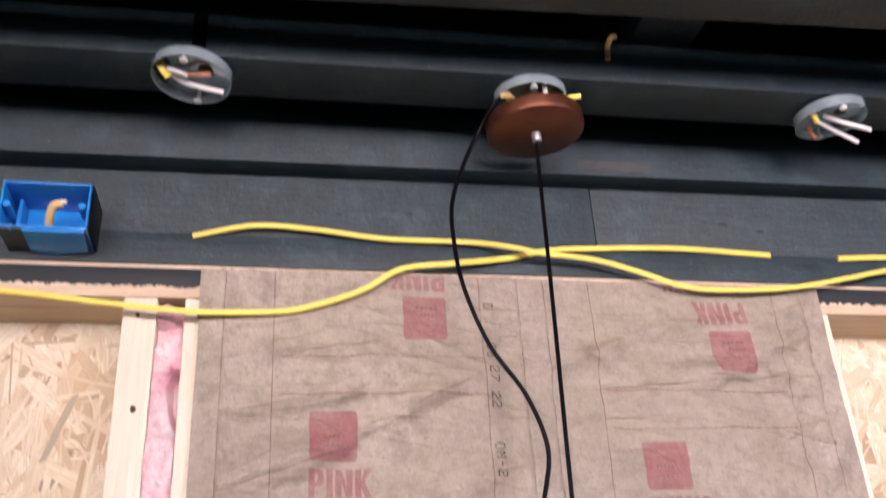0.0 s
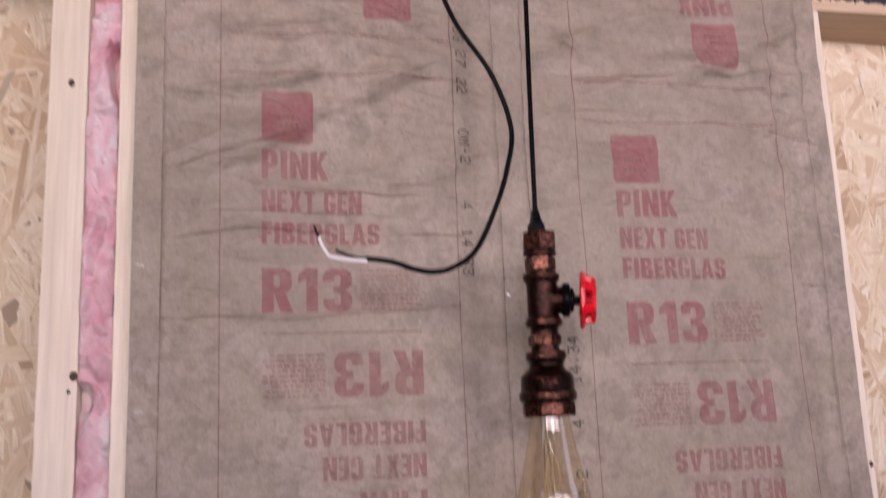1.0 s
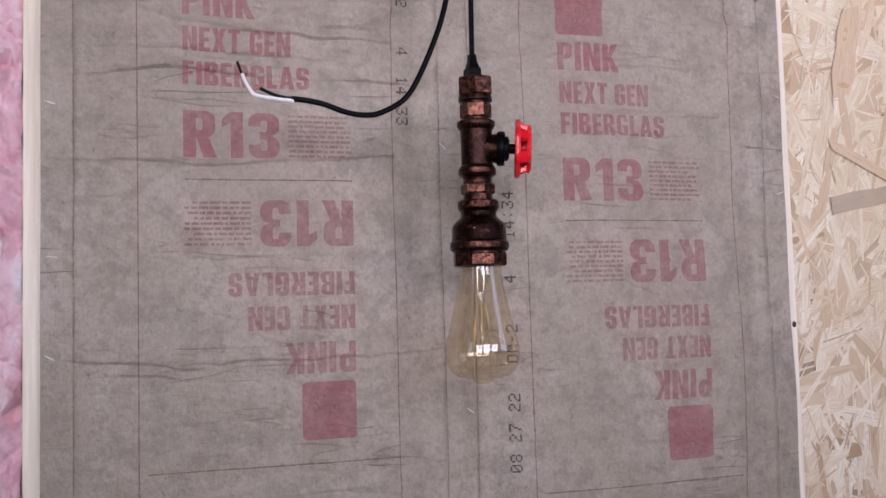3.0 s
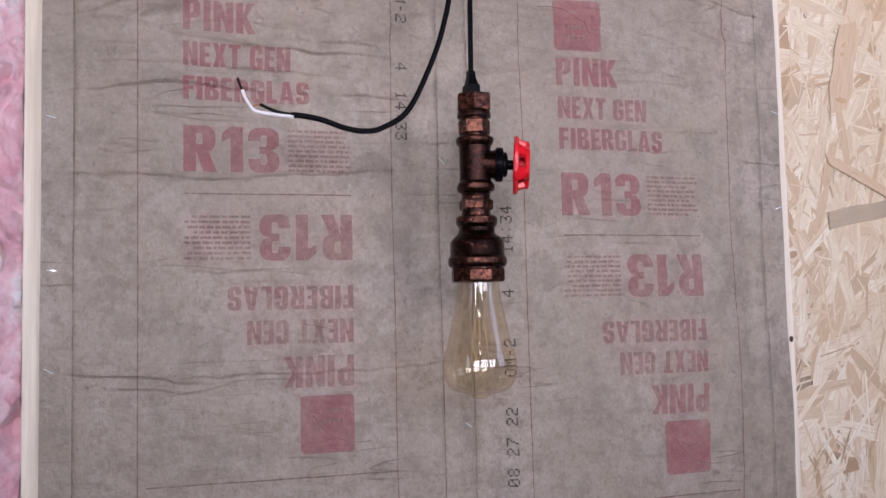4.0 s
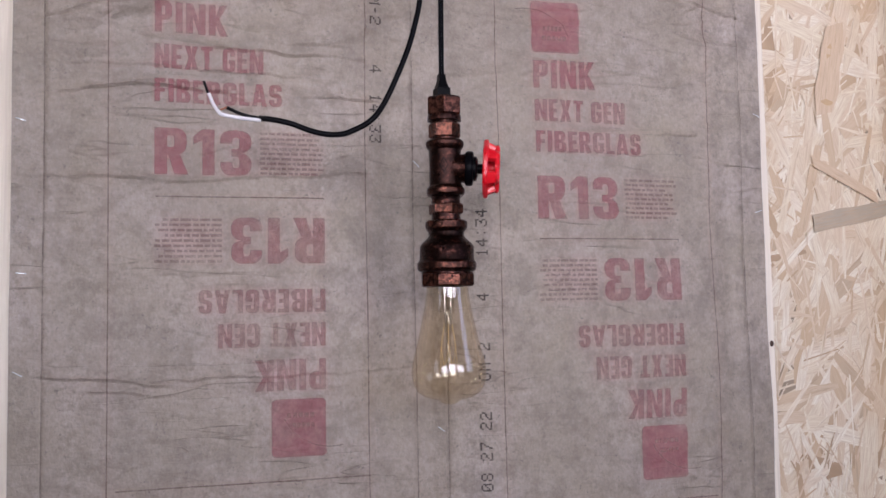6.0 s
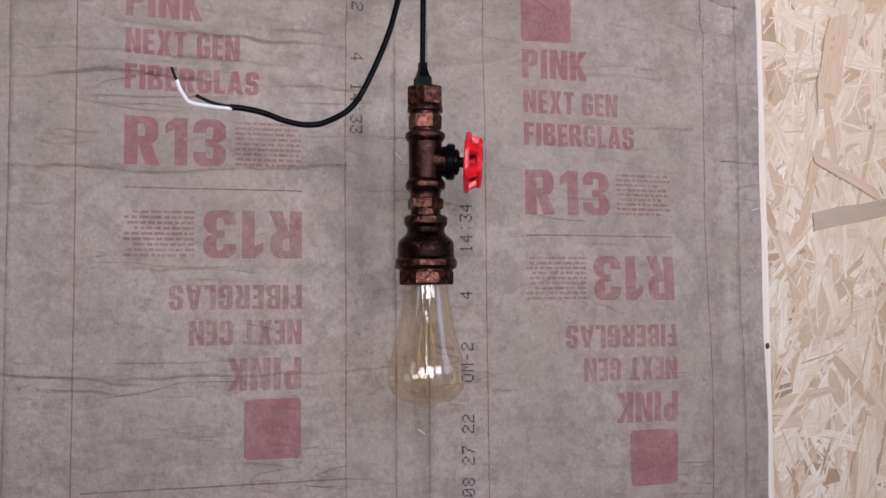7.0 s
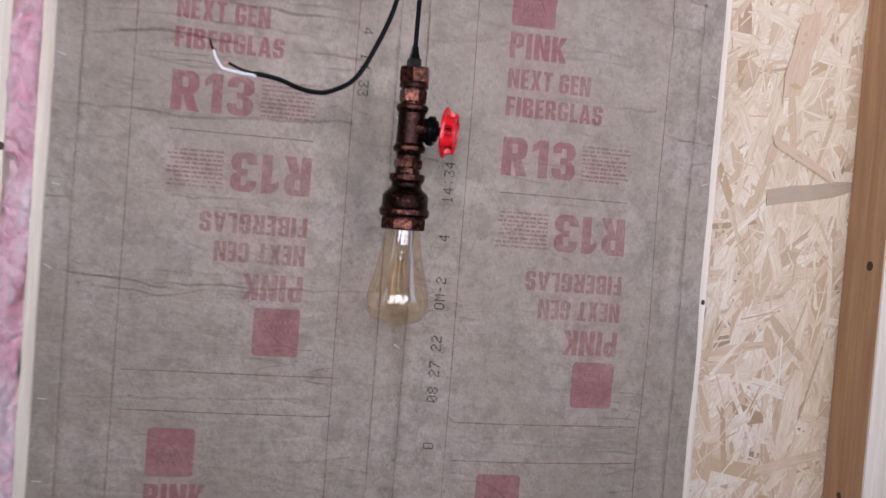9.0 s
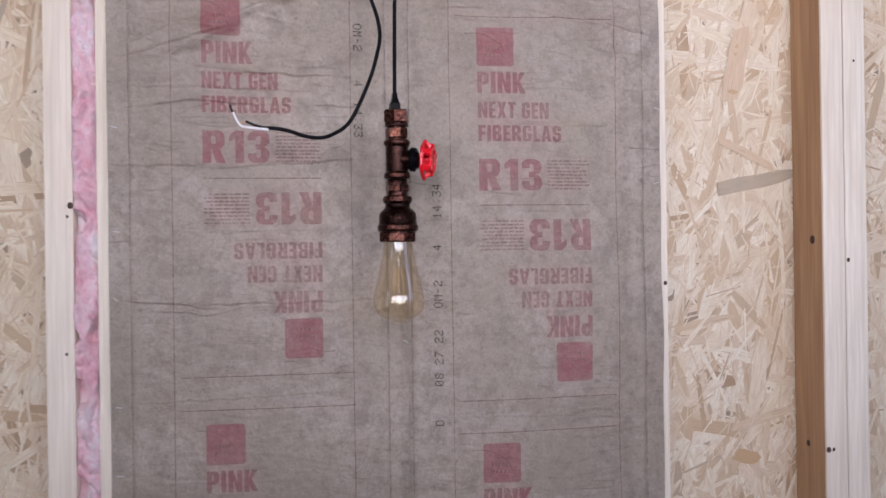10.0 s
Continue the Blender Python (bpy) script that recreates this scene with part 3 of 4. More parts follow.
def relief(x, z, seed, x0, x1):
    """How far the paper stands off its plane towards the room."""
    q = Vector((x, seed * 3.7, z))
    edge = min(x - x0, x1 - x, 0.05) / 0.05
    edge = max(0.0, edge)
    upper = min(1.0, max(0.0, (z - 1.80) / 0.32))
    h = 0.008 * noise.noise(Vector((x * 7 + z * 2, seed, z * 3.5 - x)))
    h += (0.0012 + 0.0068 * upper) * ridge(Vector((x * 5 + z * 2.5, seed + 5, z * 15 - x * 5)), 2.6) ** 2
    h += (0.0006 + 0.0026 * upper) * ridge(Vector((x * 9 - z * 4, seed + 9, z * 34 + x * 6)), 3.0) ** 3
    h += 0.0026 * upper * noise.noise(Vector((x * 40, seed + 2, z * 46)))
    warp = Vector((noise.noise(q * 9), 0, noise.noise(q * 9 + Vector((5, 1, 2))))) * 0.03
    near = noise.voronoi((Vector((x * 0.8, 0, z * 1.15)) + warp + Vector((seed, 0, 0))) * 11)[0]
    h += (0.0016 + 0.0080 * upper) * (near[1] - near[0])
    near = noise.voronoi((Vector((x * 0.6, 0, z * 1.3)) + warp + Vector((seed, 4, 0))) * 34)[0]
    h += (0.0004 + 0.0012 * upper) * (near[1] - near[0])
    h += 0.0004 * noise.noise(Vector((x * 26, seed + 4, z * 90)))
    for xa, xb, za, zb, height in CREASES[1 if seed < 1.5 else 2]:
        t = (x - xa) / (xb - xa)
        if -0.1 < t < 1.1 and abs(z - za - (zb - za) * t) < 0.03:
            d = z - za - (zb - za) * t - 0.0035 * noise.noise(Vector((x * 13, za * 9, seed))) - 0.002 * noise.noise(Vector((x * 55, za * 5, seed)))
            fade = min(1.0, max(0.0, (t + 0.1) * 5), max(0.0, (1.1 - t) * 5)) * (0.65 + 0.6 * noise.noise(Vector((x * 11, za * 31, seed + 1))))
            h += 0.95 * height * max(0.0, fade) * (1.0 * math.exp(-abs(d) / 0.0013) + 0.35 * math.exp(-abs(d) / 0.005) - 0.85 * math.exp(-abs(d + 0.0028) / 0.0012))
    for xa, xb, za, zb, height, batt_number in FOLDS:
        t = (x - xa) / (xb - xa)
        if batt_number == round(seed) and -0.2 < t < 1.2:
            d = z - za - (zb - za) * t - 0.008 * noise.noise(Vector((x * 13, za * 7, seed)))
            fade = max(0.0, 1.0 - abs(2 * t - 1) ** 2 / 1.5)
            h += height * fade * (math.exp(-((d / 0.035) ** 2)) if d > 0 else math.exp(-((d / 0.011) ** 2)))
    bulge = 0.012 * math.sin(math.pi * min(1, max(0, (x - x0) / (x1 - x0)))) * (1.0 if seed > 1 else 0.3) * min(1.0, max(0.0, (2.05 - z) / 0.5))
    side = min(x - x0, x1 - x)
    tuck = 0.0045 * math.exp(-(((side - 0.050) / 0.014) ** 2)) * min(1.0, max(0.0, (2.11 - z) / 0.06))
    h *= min(1.0, max(0.25, (2.20 - z) / 0.14))
    fold = min(1.0, max(0.0, (2.24 - z) / 0.12)) * min(1.0, max(0.0, (side - 0.0295) / 0.0035)) * (0.75 + 0.5 * noise.noise(Vector((seed, z * 4, 2))))
    bulge += 0.0014 * fold - 0.0008 * math.exp(-(((side - 0.0285) / 0.0008) ** 2))
    if seed < 1.5 and z < 2.0:
        # the free edge of the paper curls off its neighbour
        bulge += min(1.0, (2.0 - z) / 0.3) * 0.0085 * max(0.0, 1 - (x1 - x) / 0.013) * (1 + 0.5 * noise.noise(Vector((3, z * 6, 1))))
    return h * (0.2 + 0.8 * edge) + bulge - tuck * (0.7 + 0.3 * noise.noise(Vector((seed, z * 5, 7))))


def paper(x0, x1, z1, seed, lift):
    bm = bmesh.new()
    nz = 900
    fine = (0.0265, 0.0275, 0.0281, 0.0285, 0.0289, 0.0295, 0.0305, 0.0315, 0.0325)
    xs = sorted([x0 + (x1 - x0) * i / 130 for i in range(131)] + [x0 + f for f in fine] + [x1 - f for f in fine])
    nx = len(xs) - 1
    zb = 0.12
    rows = []
    for j in range(nz + 1):
        row = []
        for i in range(nx + 1):
            x = xs[i]
            top = z1 + SLOPE * (x - 0.33) + 0.0022 * noise.noise(Vector((x * 45, seed, 0))) + 0.002 * noise.noise(Vector((x * 170, seed, 3)))
            z = zb + (1.15 - zb) * j / 20 if j <= 20 else 1.15 + (top - 1.15) * (j - 20) / (nz - 20)
            xx = x
            if i == 0:
                xx += 0.0018 * noise.noise(Vector((seed, z * 9, 1)))
            if i == nx:
                xx += 0.0030 * noise.noise(Vector((seed, z * 7, 8)))
            row.append(bm.verts.new((xx, WALL - lift - relief(x, z, seed, x0, x1), z)))
        rows.append(row)
    for a, b in zip(rows, rows[1:]):
        for i in range(nx):
            bm.faces.new((a[i], a[i + 1], b[i + 1], b[i]))
    return bm


def sliced(bm, step=0.0035):
    xs = [v.co.x for v in bm.verts]
    zs = [v.co.z for v in bm.verts]
    for low, high, axis in ((min(xs), max(xs), 0), (min(zs), max(zs), 2)):
        n = int((high - low) / step)
        for i in range(1, n + 1):
            at = low + (high - low) * i / (n + 1)
            co, no = [0, 0, 0], [0, 0, 0]
            co[axis], no[axis] = at, 1
            bmesh.ops.bisect_plane(bm, geom=bm.verts[:] + bm.edges[:] + bm.faces[:], plane_co=co, plane_no=no)
    return bm


# condensed bold capitals, one unit high: stem width, bar height
STEM, BAR = 0.235, 0.165


def quad(x0, x1, y0, y1):
    return [(x0, y0), (x1, y0), (x1, y1), (x0, y1)]


def arc(cx, cy, rx, ry, a0, a1, n=5):
    return [(cx + rx * math.cos(radians(a0 + (a1 - a0) * i / n)), cy + ry * math.sin(radians(a0 + (a1 - a0) * i / n))) for i in range(n + 1)]


def band(outer, inner):
    return [[outer[i], outer[i + 1], inner[i + 1], inner[i]] for i in range(len(outer) - 1)]


def corners(w, y0, y1, which, dx=0.0, low=0.0, high=0.0, r=0.21):
    """Rounded corners of a bowl w wide between y0 and y1, inset by dx at the sides and low, high at the ends."""
    rx, ry = max(0.02, r - dx * 0.75), max(0.02, r - max(low, high) * 0.75)
    x_l, x_r, y_b, y_t = dx, w - dx, y0 + low, y1 - high
    at = {"tr": (x_r - rx, y_t - ry, 0), "tl": (x_l + rx, y_t - ry, 90), "bl": (x_l + rx, y_b + ry, 180), "br": (x_r - rx, y_b + ry, 270)}
    out = []
    for name, way in which:
        cx, cy, a = at[name]
        out += arc(cx, cy, rx, ry, a, a + 90) if way > 0 else arc(cx, cy, rx, ry, a + 90, a)
    return out


def bowl(x0, w, y0, y1, low=BAR, high=BAR):
    """The closed right-hand bowl of P, B and R, butted on a stem that ends at x0."""
    way = (("tr", -1), ("br", -1))
    outer = [(x0, y1)] + corners(w, y0, y1, way) + [(x0, y0)]
    inner = [(x0, y1 - high)] + corners(w, y0, y1, way, STEM, low, high) + [(x0, y0 + low)]
    return band(outer, inner)


def hook(w, y0, y1, way, first, last, low=BAR, high=BAR):
    """An open bowl from one end point to another: each end as (outer, inner)."""
    outer = [first[0]] + corners(w, y0, y1, way) + [last[0]]
    inner = [first[1]] + corners(w, y0, y1, way, STEM, low, high) + [last[1]]
    return band(outer, inner)


def glyph(c):
    """Width and faces of one capital or figure."""
    t, h = STEM, BAR
    stem = [quad(0, t, 0, 1)]
    if c == "I":
        return t, stem
    if c == "L":
        return 0.46, stem + [quad(t, 0.46, 0, h)]
    if c in "EF":
        w = 0.48
        bars = [quad(t, w, 1 - h, 1), quad(t, w - 0.04, 0.5 - h / 2, 0.5 + h / 2)]
        return w, stem + bars + ([quad(t, w, 0, h)] if c == "E" else [])
    if c == "T":
        w = 0.56
        return w, [quad(0, w, 1 - h, 1), quad((w - t) / 2, (w + t) / 2, 0, 1 - h)]
    if c == "N":
        w = 0.66
        return w, stem + [quad(w - t, w, 0, 1), [(t, 1), (t, 0.56), (w - t, 0), (w - t, 0.44)]]
    if c == "K":
        w = 0.66
        return w, stem + [[(t, 0.36), (w - 0.02, 1), (w - 0.28, 1), (t, 0.62)], [(t, 0.36), (t + 0.13, 0.555), (w, 0), (w - 0.27, 0)]]
    if c == "X":
        w, m = 0.66, 0.33
        half = [[(0.02, 1), (0.28, 1), (m, 0.68), (m - 0.14, 0.5)], [(m, 0.68), (w - 0.28, 1), (w - 0.02, 1), (m + 0.14, 0.5)], [(m, 0.68), (m + 0.14, 0.5), (m - 0.14, 0.5)]]
        return w, half + [[(x, 1 - y) for x, y in f] for f in half]
    if c == "A":
        w, m = 0.66, 0.33
        leg = [(0, 0), (0.23, 0), (m, 0.76), (m, 1), (m - 0.14, 1)]
        inner = lambda y: 0.23 + (m - 0.23) * y / 0.76
        return w, [leg, [(w - x, y) for x, y in leg], [(inner(0.18), 0.18), (w - inner(0.18), 0.18), (w - inner(0.33), 0.33), (inner(0.33), 0.33)]]
    if c == "P":
        return 0.58, stem + bowl(t, 0.58, 0.40, 1)
    if c == "B":
        return 0.60, stem + bowl(t, 0.60, 0, 0.51, BAR, 0.085) + bowl(t, 0.58, 0.51, 1, 0.085, BAR)
    if c == "R":
        return 0.62, stem + bowl(t, 0.60, 0.42, 1) + [[(t + 0.02, 0.42), (t + 0.24, 0.42), (0.63, 0), (0.37, 0)]]
    if c == "G":
        w = 0.60
        way = (("tr", 1), ("tl", 1), ("bl", 1), ("br", 1))
        return w, hook(w, 0, 1, way, ((w, 0.66), (w - t, 0.66)), ((w, 0.52), (w - t, 0.52))) + [quad(w * 0.5, w - t, 0.37, 0.52)]
    if c == "S":
        w = 0.58
        top = hook(w, 0.42, 1, (("tr", 1), ("tl", 1), ("bl", 1)), ((w, 0.68), (w - t, 0.68)), ((w / 2, 0.42), (w / 2, 0.42 + h)))
        return w, top + [[(w - x, 1 - y) for x, y in f] for f in top]
    if c == "3":
        w = 0.60
        top = hook(w, 0.5, 1, (("tl", -1), ("tr", -1), ("br", -1)), ((0, 0.70), (t, 0.70)), ((w * 0.36, 0.5), (w * 0.36, 0.5 + h / 2)), h / 2, h)
        return w, top + [[(x, 1 - y) for x, y in f] for f in top]
    if c == "1":
        return 0.40, [quad(0.40 - t, 0.40, 0, 1), [(0, 0.66), (0.40 - t, 0.76), (0.40 - t, 1), (0, 0.84)]]
    return 0.24, []


def word(bm, text, place):
    drawn = [glyph(c) for c in text]
    gap = 0.105
    total = sum(w for w, f in drawn) + gap * (len(text) - 1)
    at = 0.0
    for w, faces in drawn:
        for f in faces:
            bm.faces.new([bm.verts.new(place((at + x) / total, y)) for x, y in f])
        at += w + gap


def rect(bm, x0, x1, z0, z1):
    bm.faces.new([bm.verts.new(p) for p in ((x0, 0, z0), (x1, 0, z0), (x1, 0, z1), (x0, 0, z1))])


# dot-matrix characters, five bits a row
DOTS = {
    "0": (14, 17, 19, 21, 25, 17, 14), "1": (4, 12, 4, 4, 4, 4, 14), "2": (14, 17, 1, 6, 8, 16, 31), "3": (31, 1, 2, 6, 1, 17, 14),
    "4": (2, 6, 10, 18, 31, 2, 2), "7": (31, 1, 2, 4, 4, 8, 8), "8": (14, 17, 17, 14, 17, 17, 14), "D": (30, 17, 17, 17, 17, 17, 30),
    "O": (14, 17, 17, 17, 17, 17, 14), "M": (17, 27, 21, 21, 17, 17, 17), "-": (0, 0, 0, 14, 0, 0, 0), ":": (0, 4, 0, 0, 0, 4, 0), " ": (0,) * 7,
}


def batt(x0, x1, z1, seed, lift, col, base, W, tall, period, date, date_x, date_z, upward):
    b = thing("insulation_batt", "kraft-paper-faced pink fibreglass batt with faded red print, stapled to the studs", "insulation", (0, 0, 0), "insulation batts")
    facing = part("facing", paper(x0, x1, z1, seed, lift), KRAFT, b, "wrinkled brown kraft paper facing", 60)
    wool = box(x0 + 0.04, x1 - 0.04, WALL + 0.006, BACK - 0.004, 0.12, PLATE - 0.01, 0.004)
    part("wool", wool, PINK, b, "pink fibreglass wool")

    def printed(name, bm, ink, label, off, kind=""):
        limit = z1 + SLOPE * (col - 0.33) - 0.004
        bmesh.ops.bisect_plane(bm, geom=bm.verts[:] + bm.edges[:] + bm.faces[:], plane_co=(0, 0, limit), plane_no=(0, 0, 1), clear_outer=True)
        if not bm.faces:
            bm.free()
            return
        sliced(bm)
        for v in bm.verts:
            v.co.y = WALL - lift - off - relief(v.co.x, v.co.z, seed, x0, x1)
        tagged(part(name, bm, ink, facing, label, 60), kind=kind)

    rng = random.Random(seed)
    for k in (1, 0, -1, -2):
        zr = base + period * k
        for flip in (False, True):
            if k == 1 and not flip:
                continue

            def spot(u, v, flip=flip, zr=zr):
                u, v = u * W / 0.171, v * tall
                return (col + W - u, 0, zr - 0.0426 * tall - v) if flip else (col + u, 0, zr + v)

            for text, w, low, high in (("R13", 0.096, 0.0, 0.0468), ("FIBERGLAS", 0.128, 0.0728, 0.0965), ("NEXT GEN", 0.109, 0.1070, 0.1312), ("PINK", 0.073, 0.1438, 0.1755)):
                bm = bmesh.new()
                word(bm, text, lambda u, v, w=w, low=low, high=high: spot(u * w, low + v * (high - low)))
                printed("lettering", bm, INK_FADED if flip else INK, "faded red printed words", 0.0014)
            # square mark, with an arc and two bars left pale in it
            bm = bmesh.new()
            s0, s1 = 0.184, 0.242
            edge = [(0.003, s0), (0.053, s0), (0.056, s0 + 0.003), (0.056, s1 - 0.003), (0.053, s1), (0.003, s1), (0.0, s1 - 0.003), (0.0, s0 + 0.003)]
            bm.faces.new([bm.verts.new(spot(u, v)) for u, v in edge])
            printed("printed_square", bm, INK, "faded red printed square", 0.0013)
            bm = bmesh.new()
            for i in range(9):
                a0, a1 = math.pi * (0.12 + 0.05 * i), math.pi * (0.12 + 0.05 * (i + 1))
                ring = [(-0.006 + r * math.cos(a), s0 + 0.002 + r * math.sin(a) * 0.9) for r, a in ((0.052, a0), (0.0532, a0), (0.0532, a1), (0.052, a1))]
                bm.faces.new([bm.verts.new(spot(u, v)) for u, v in ring])
            for zc, w0, w1 in ((s0 + 0.024, 0.012, 0.036), (s0 + 0.014, 0.012, 0.042)):
                for i in range(5):
                    u0 = w0 + (w1 - w0) * i / 5
                    bm.faces.new([bm.verts.new(spot(u, v)) for u, v in ((u0, zc), (u0 + (w1 - w0) / 6.5, zc), (u0 + (w1 - w0) / 6.5, zc + 0.005), (u0, zc + 0.005))])
            printed("printed_mark", bm, INK_LIGHT, "pale arc and bars in the printed square", 0.0018, "stuff")
            # block of small print, too small to read
            bm = bmesh.new()
            for i in range(9):
                u, zc = 0.105, 0.0455 - 0.0052 * i
                stop = 0.171 - (rng.uniform(0, 0.012) if i % 3 == 2 else 0)
                while u < stop - 0.003:
                    w = min(rng.uniform(0.003, 0.011), stop - u)
                    bm.faces.new([bm.verts.new(spot(p, q)) for p, q in ((u, zc - 0.0026), (u + w, zc - 0.0026), (u + w, zc), (u, zc))])
                    u += w + 0.0016
            printed("small_print", bm, INK_FINE, "lines of unreadable small red print", 0.0014, "stuff")
        for x_a, x_b, low in ((0.001, W, 0.0222), (-0.034, 0.208, 0.3085 * tall), (-0.034, 0.208, 0.3560 * tall)):
            bm = bmesh.new()
            rect(bm, col + x_a, col + x_b, zr - low, zr - low + 0.0014)
            printed("ruled_line", bm, INK_RULE, "thin reddish ruled line", 0.0014)
    for u in (-0.042, W + 0.043):
        bm = bmesh.new()
        rect(bm, col + u - 0.0006, col + u + 0.0006, 0.9, 2.3)
        printed("border_line", bm, INK_RULE, "thin reddish upright border line", 0.0012)
    for x in (x0 + 0.0285, x1 - 0.0285):
        bm = bmesh.new()
        rect(bm, x - 0.0005, x + 0.0005, 0.9, 2.3)
        printed("fold_line", bm, FOLD_WEAR, "worn brown fold line down the paper edge", 0.0009)
    for text, z in zip(date, date_z):
        bm = bmesh.new()
        pitch = 0.0016
        for n, letter in enumerate(text):
            for r, bits in enumerate(DOTS[letter]):
                for c in range(5):
                    if bits >> (4 - c) & 1:
                        a = (n - (len(text) - 1) / 2) * 0.0105 + (c - 2) * pitch
                        b2 = (3 - r) * 0.0018
                        px, pz = (date_x - b2, z + a) if upward else (date_x + b2, z - a)
                        rect(bm, px - 0.00085, px + 0.00085, pz - 0.00075, pz + 0.00075)
        printed("date_stamp", bm, INK_DOT, "black dot-matrix date and time stamp", 0.0018)
    return b


def staple(x, y, z, angle):
    s = thing("staple", "small bright wire staple in the paper edge", "staple", (x, y, z), "staples")
    bm = tube([(-0.004, 0.001, 0), (-0.0038, -0.0008, 0), (0.0038, -0.0008, 0), (0.004, 0.001, 0)], 0.00045, 1, 6, 3)
    bmesh.ops.rotate(bm, verts=bm.verts, cent=(0, 0, 0), matrix=Matrix.Rotation(angle, 3, "Y"))
    part("wire", bm, BRIGHT, s)


def wool_strip():
    """Pink wool crammed between the two left studs."""
    nx, nz, rows = 26, 1000, []

    def puff(x, z, fx, fz, seed):
        return abs(noise.noise(Vector((x * fx, seed, z * fz))))

    for j in range(nz + 1):
        z = 0.05 + (PLATE - 0.012 - 0.05) * (j / nz) ** 0.6
        row = []
        for i in range(nx + 1):
            u = i / nx
            x = -0.0915 + 0.030 * u
            h = 0.001 + 0.007 * math.sin(math.pi * u) + 0.022 * puff(x, z, 38, 27, 2) + 0.010 * puff(x, z, 85, 66, 5)
            h -= 0.045 * max(0, noise.noise(Vector((x * 40, 8, z * 24))) - 0.28) * 2
            h += 0.0034 * puff(x, z, 190, 160, 9) + 0.0010 * noise.noise(Vector((x * 420, 3, z * 360)))
            row.append((x, WALL + 0.012 - h, z))
        rows.append(row)
    strip = thing("insulation_strip", "torn pink fibreglass wool stuffed between two studs", "insulation", (0, 0, 0))
    back = box(-0.0915, -0.0615, WALL + 0.022, BACK - 0.003, 0.05, PLATE - 0.02, 0.003)
    part("core", back, PINK, strip, "pink fibreglass wool", 60)
    cuts = (0, 330, 455, 560, 640, 735, 810, 890, 945, nz)
    for low, high in zip(cuts, cuts[1:]):
        wad = bmesh.new()
        skin = [[wad.verts.new(co) for co in row] for row in rows[low:high + 1]]
        for a, b in zip(skin, skin[1:]):
            for i in range(nx):
                wad.faces.new((a[i], a[i + 1], b[i + 1], b[i]))
        part("wad", wad, PINK, strip, "torn wad of pink wool", 60)


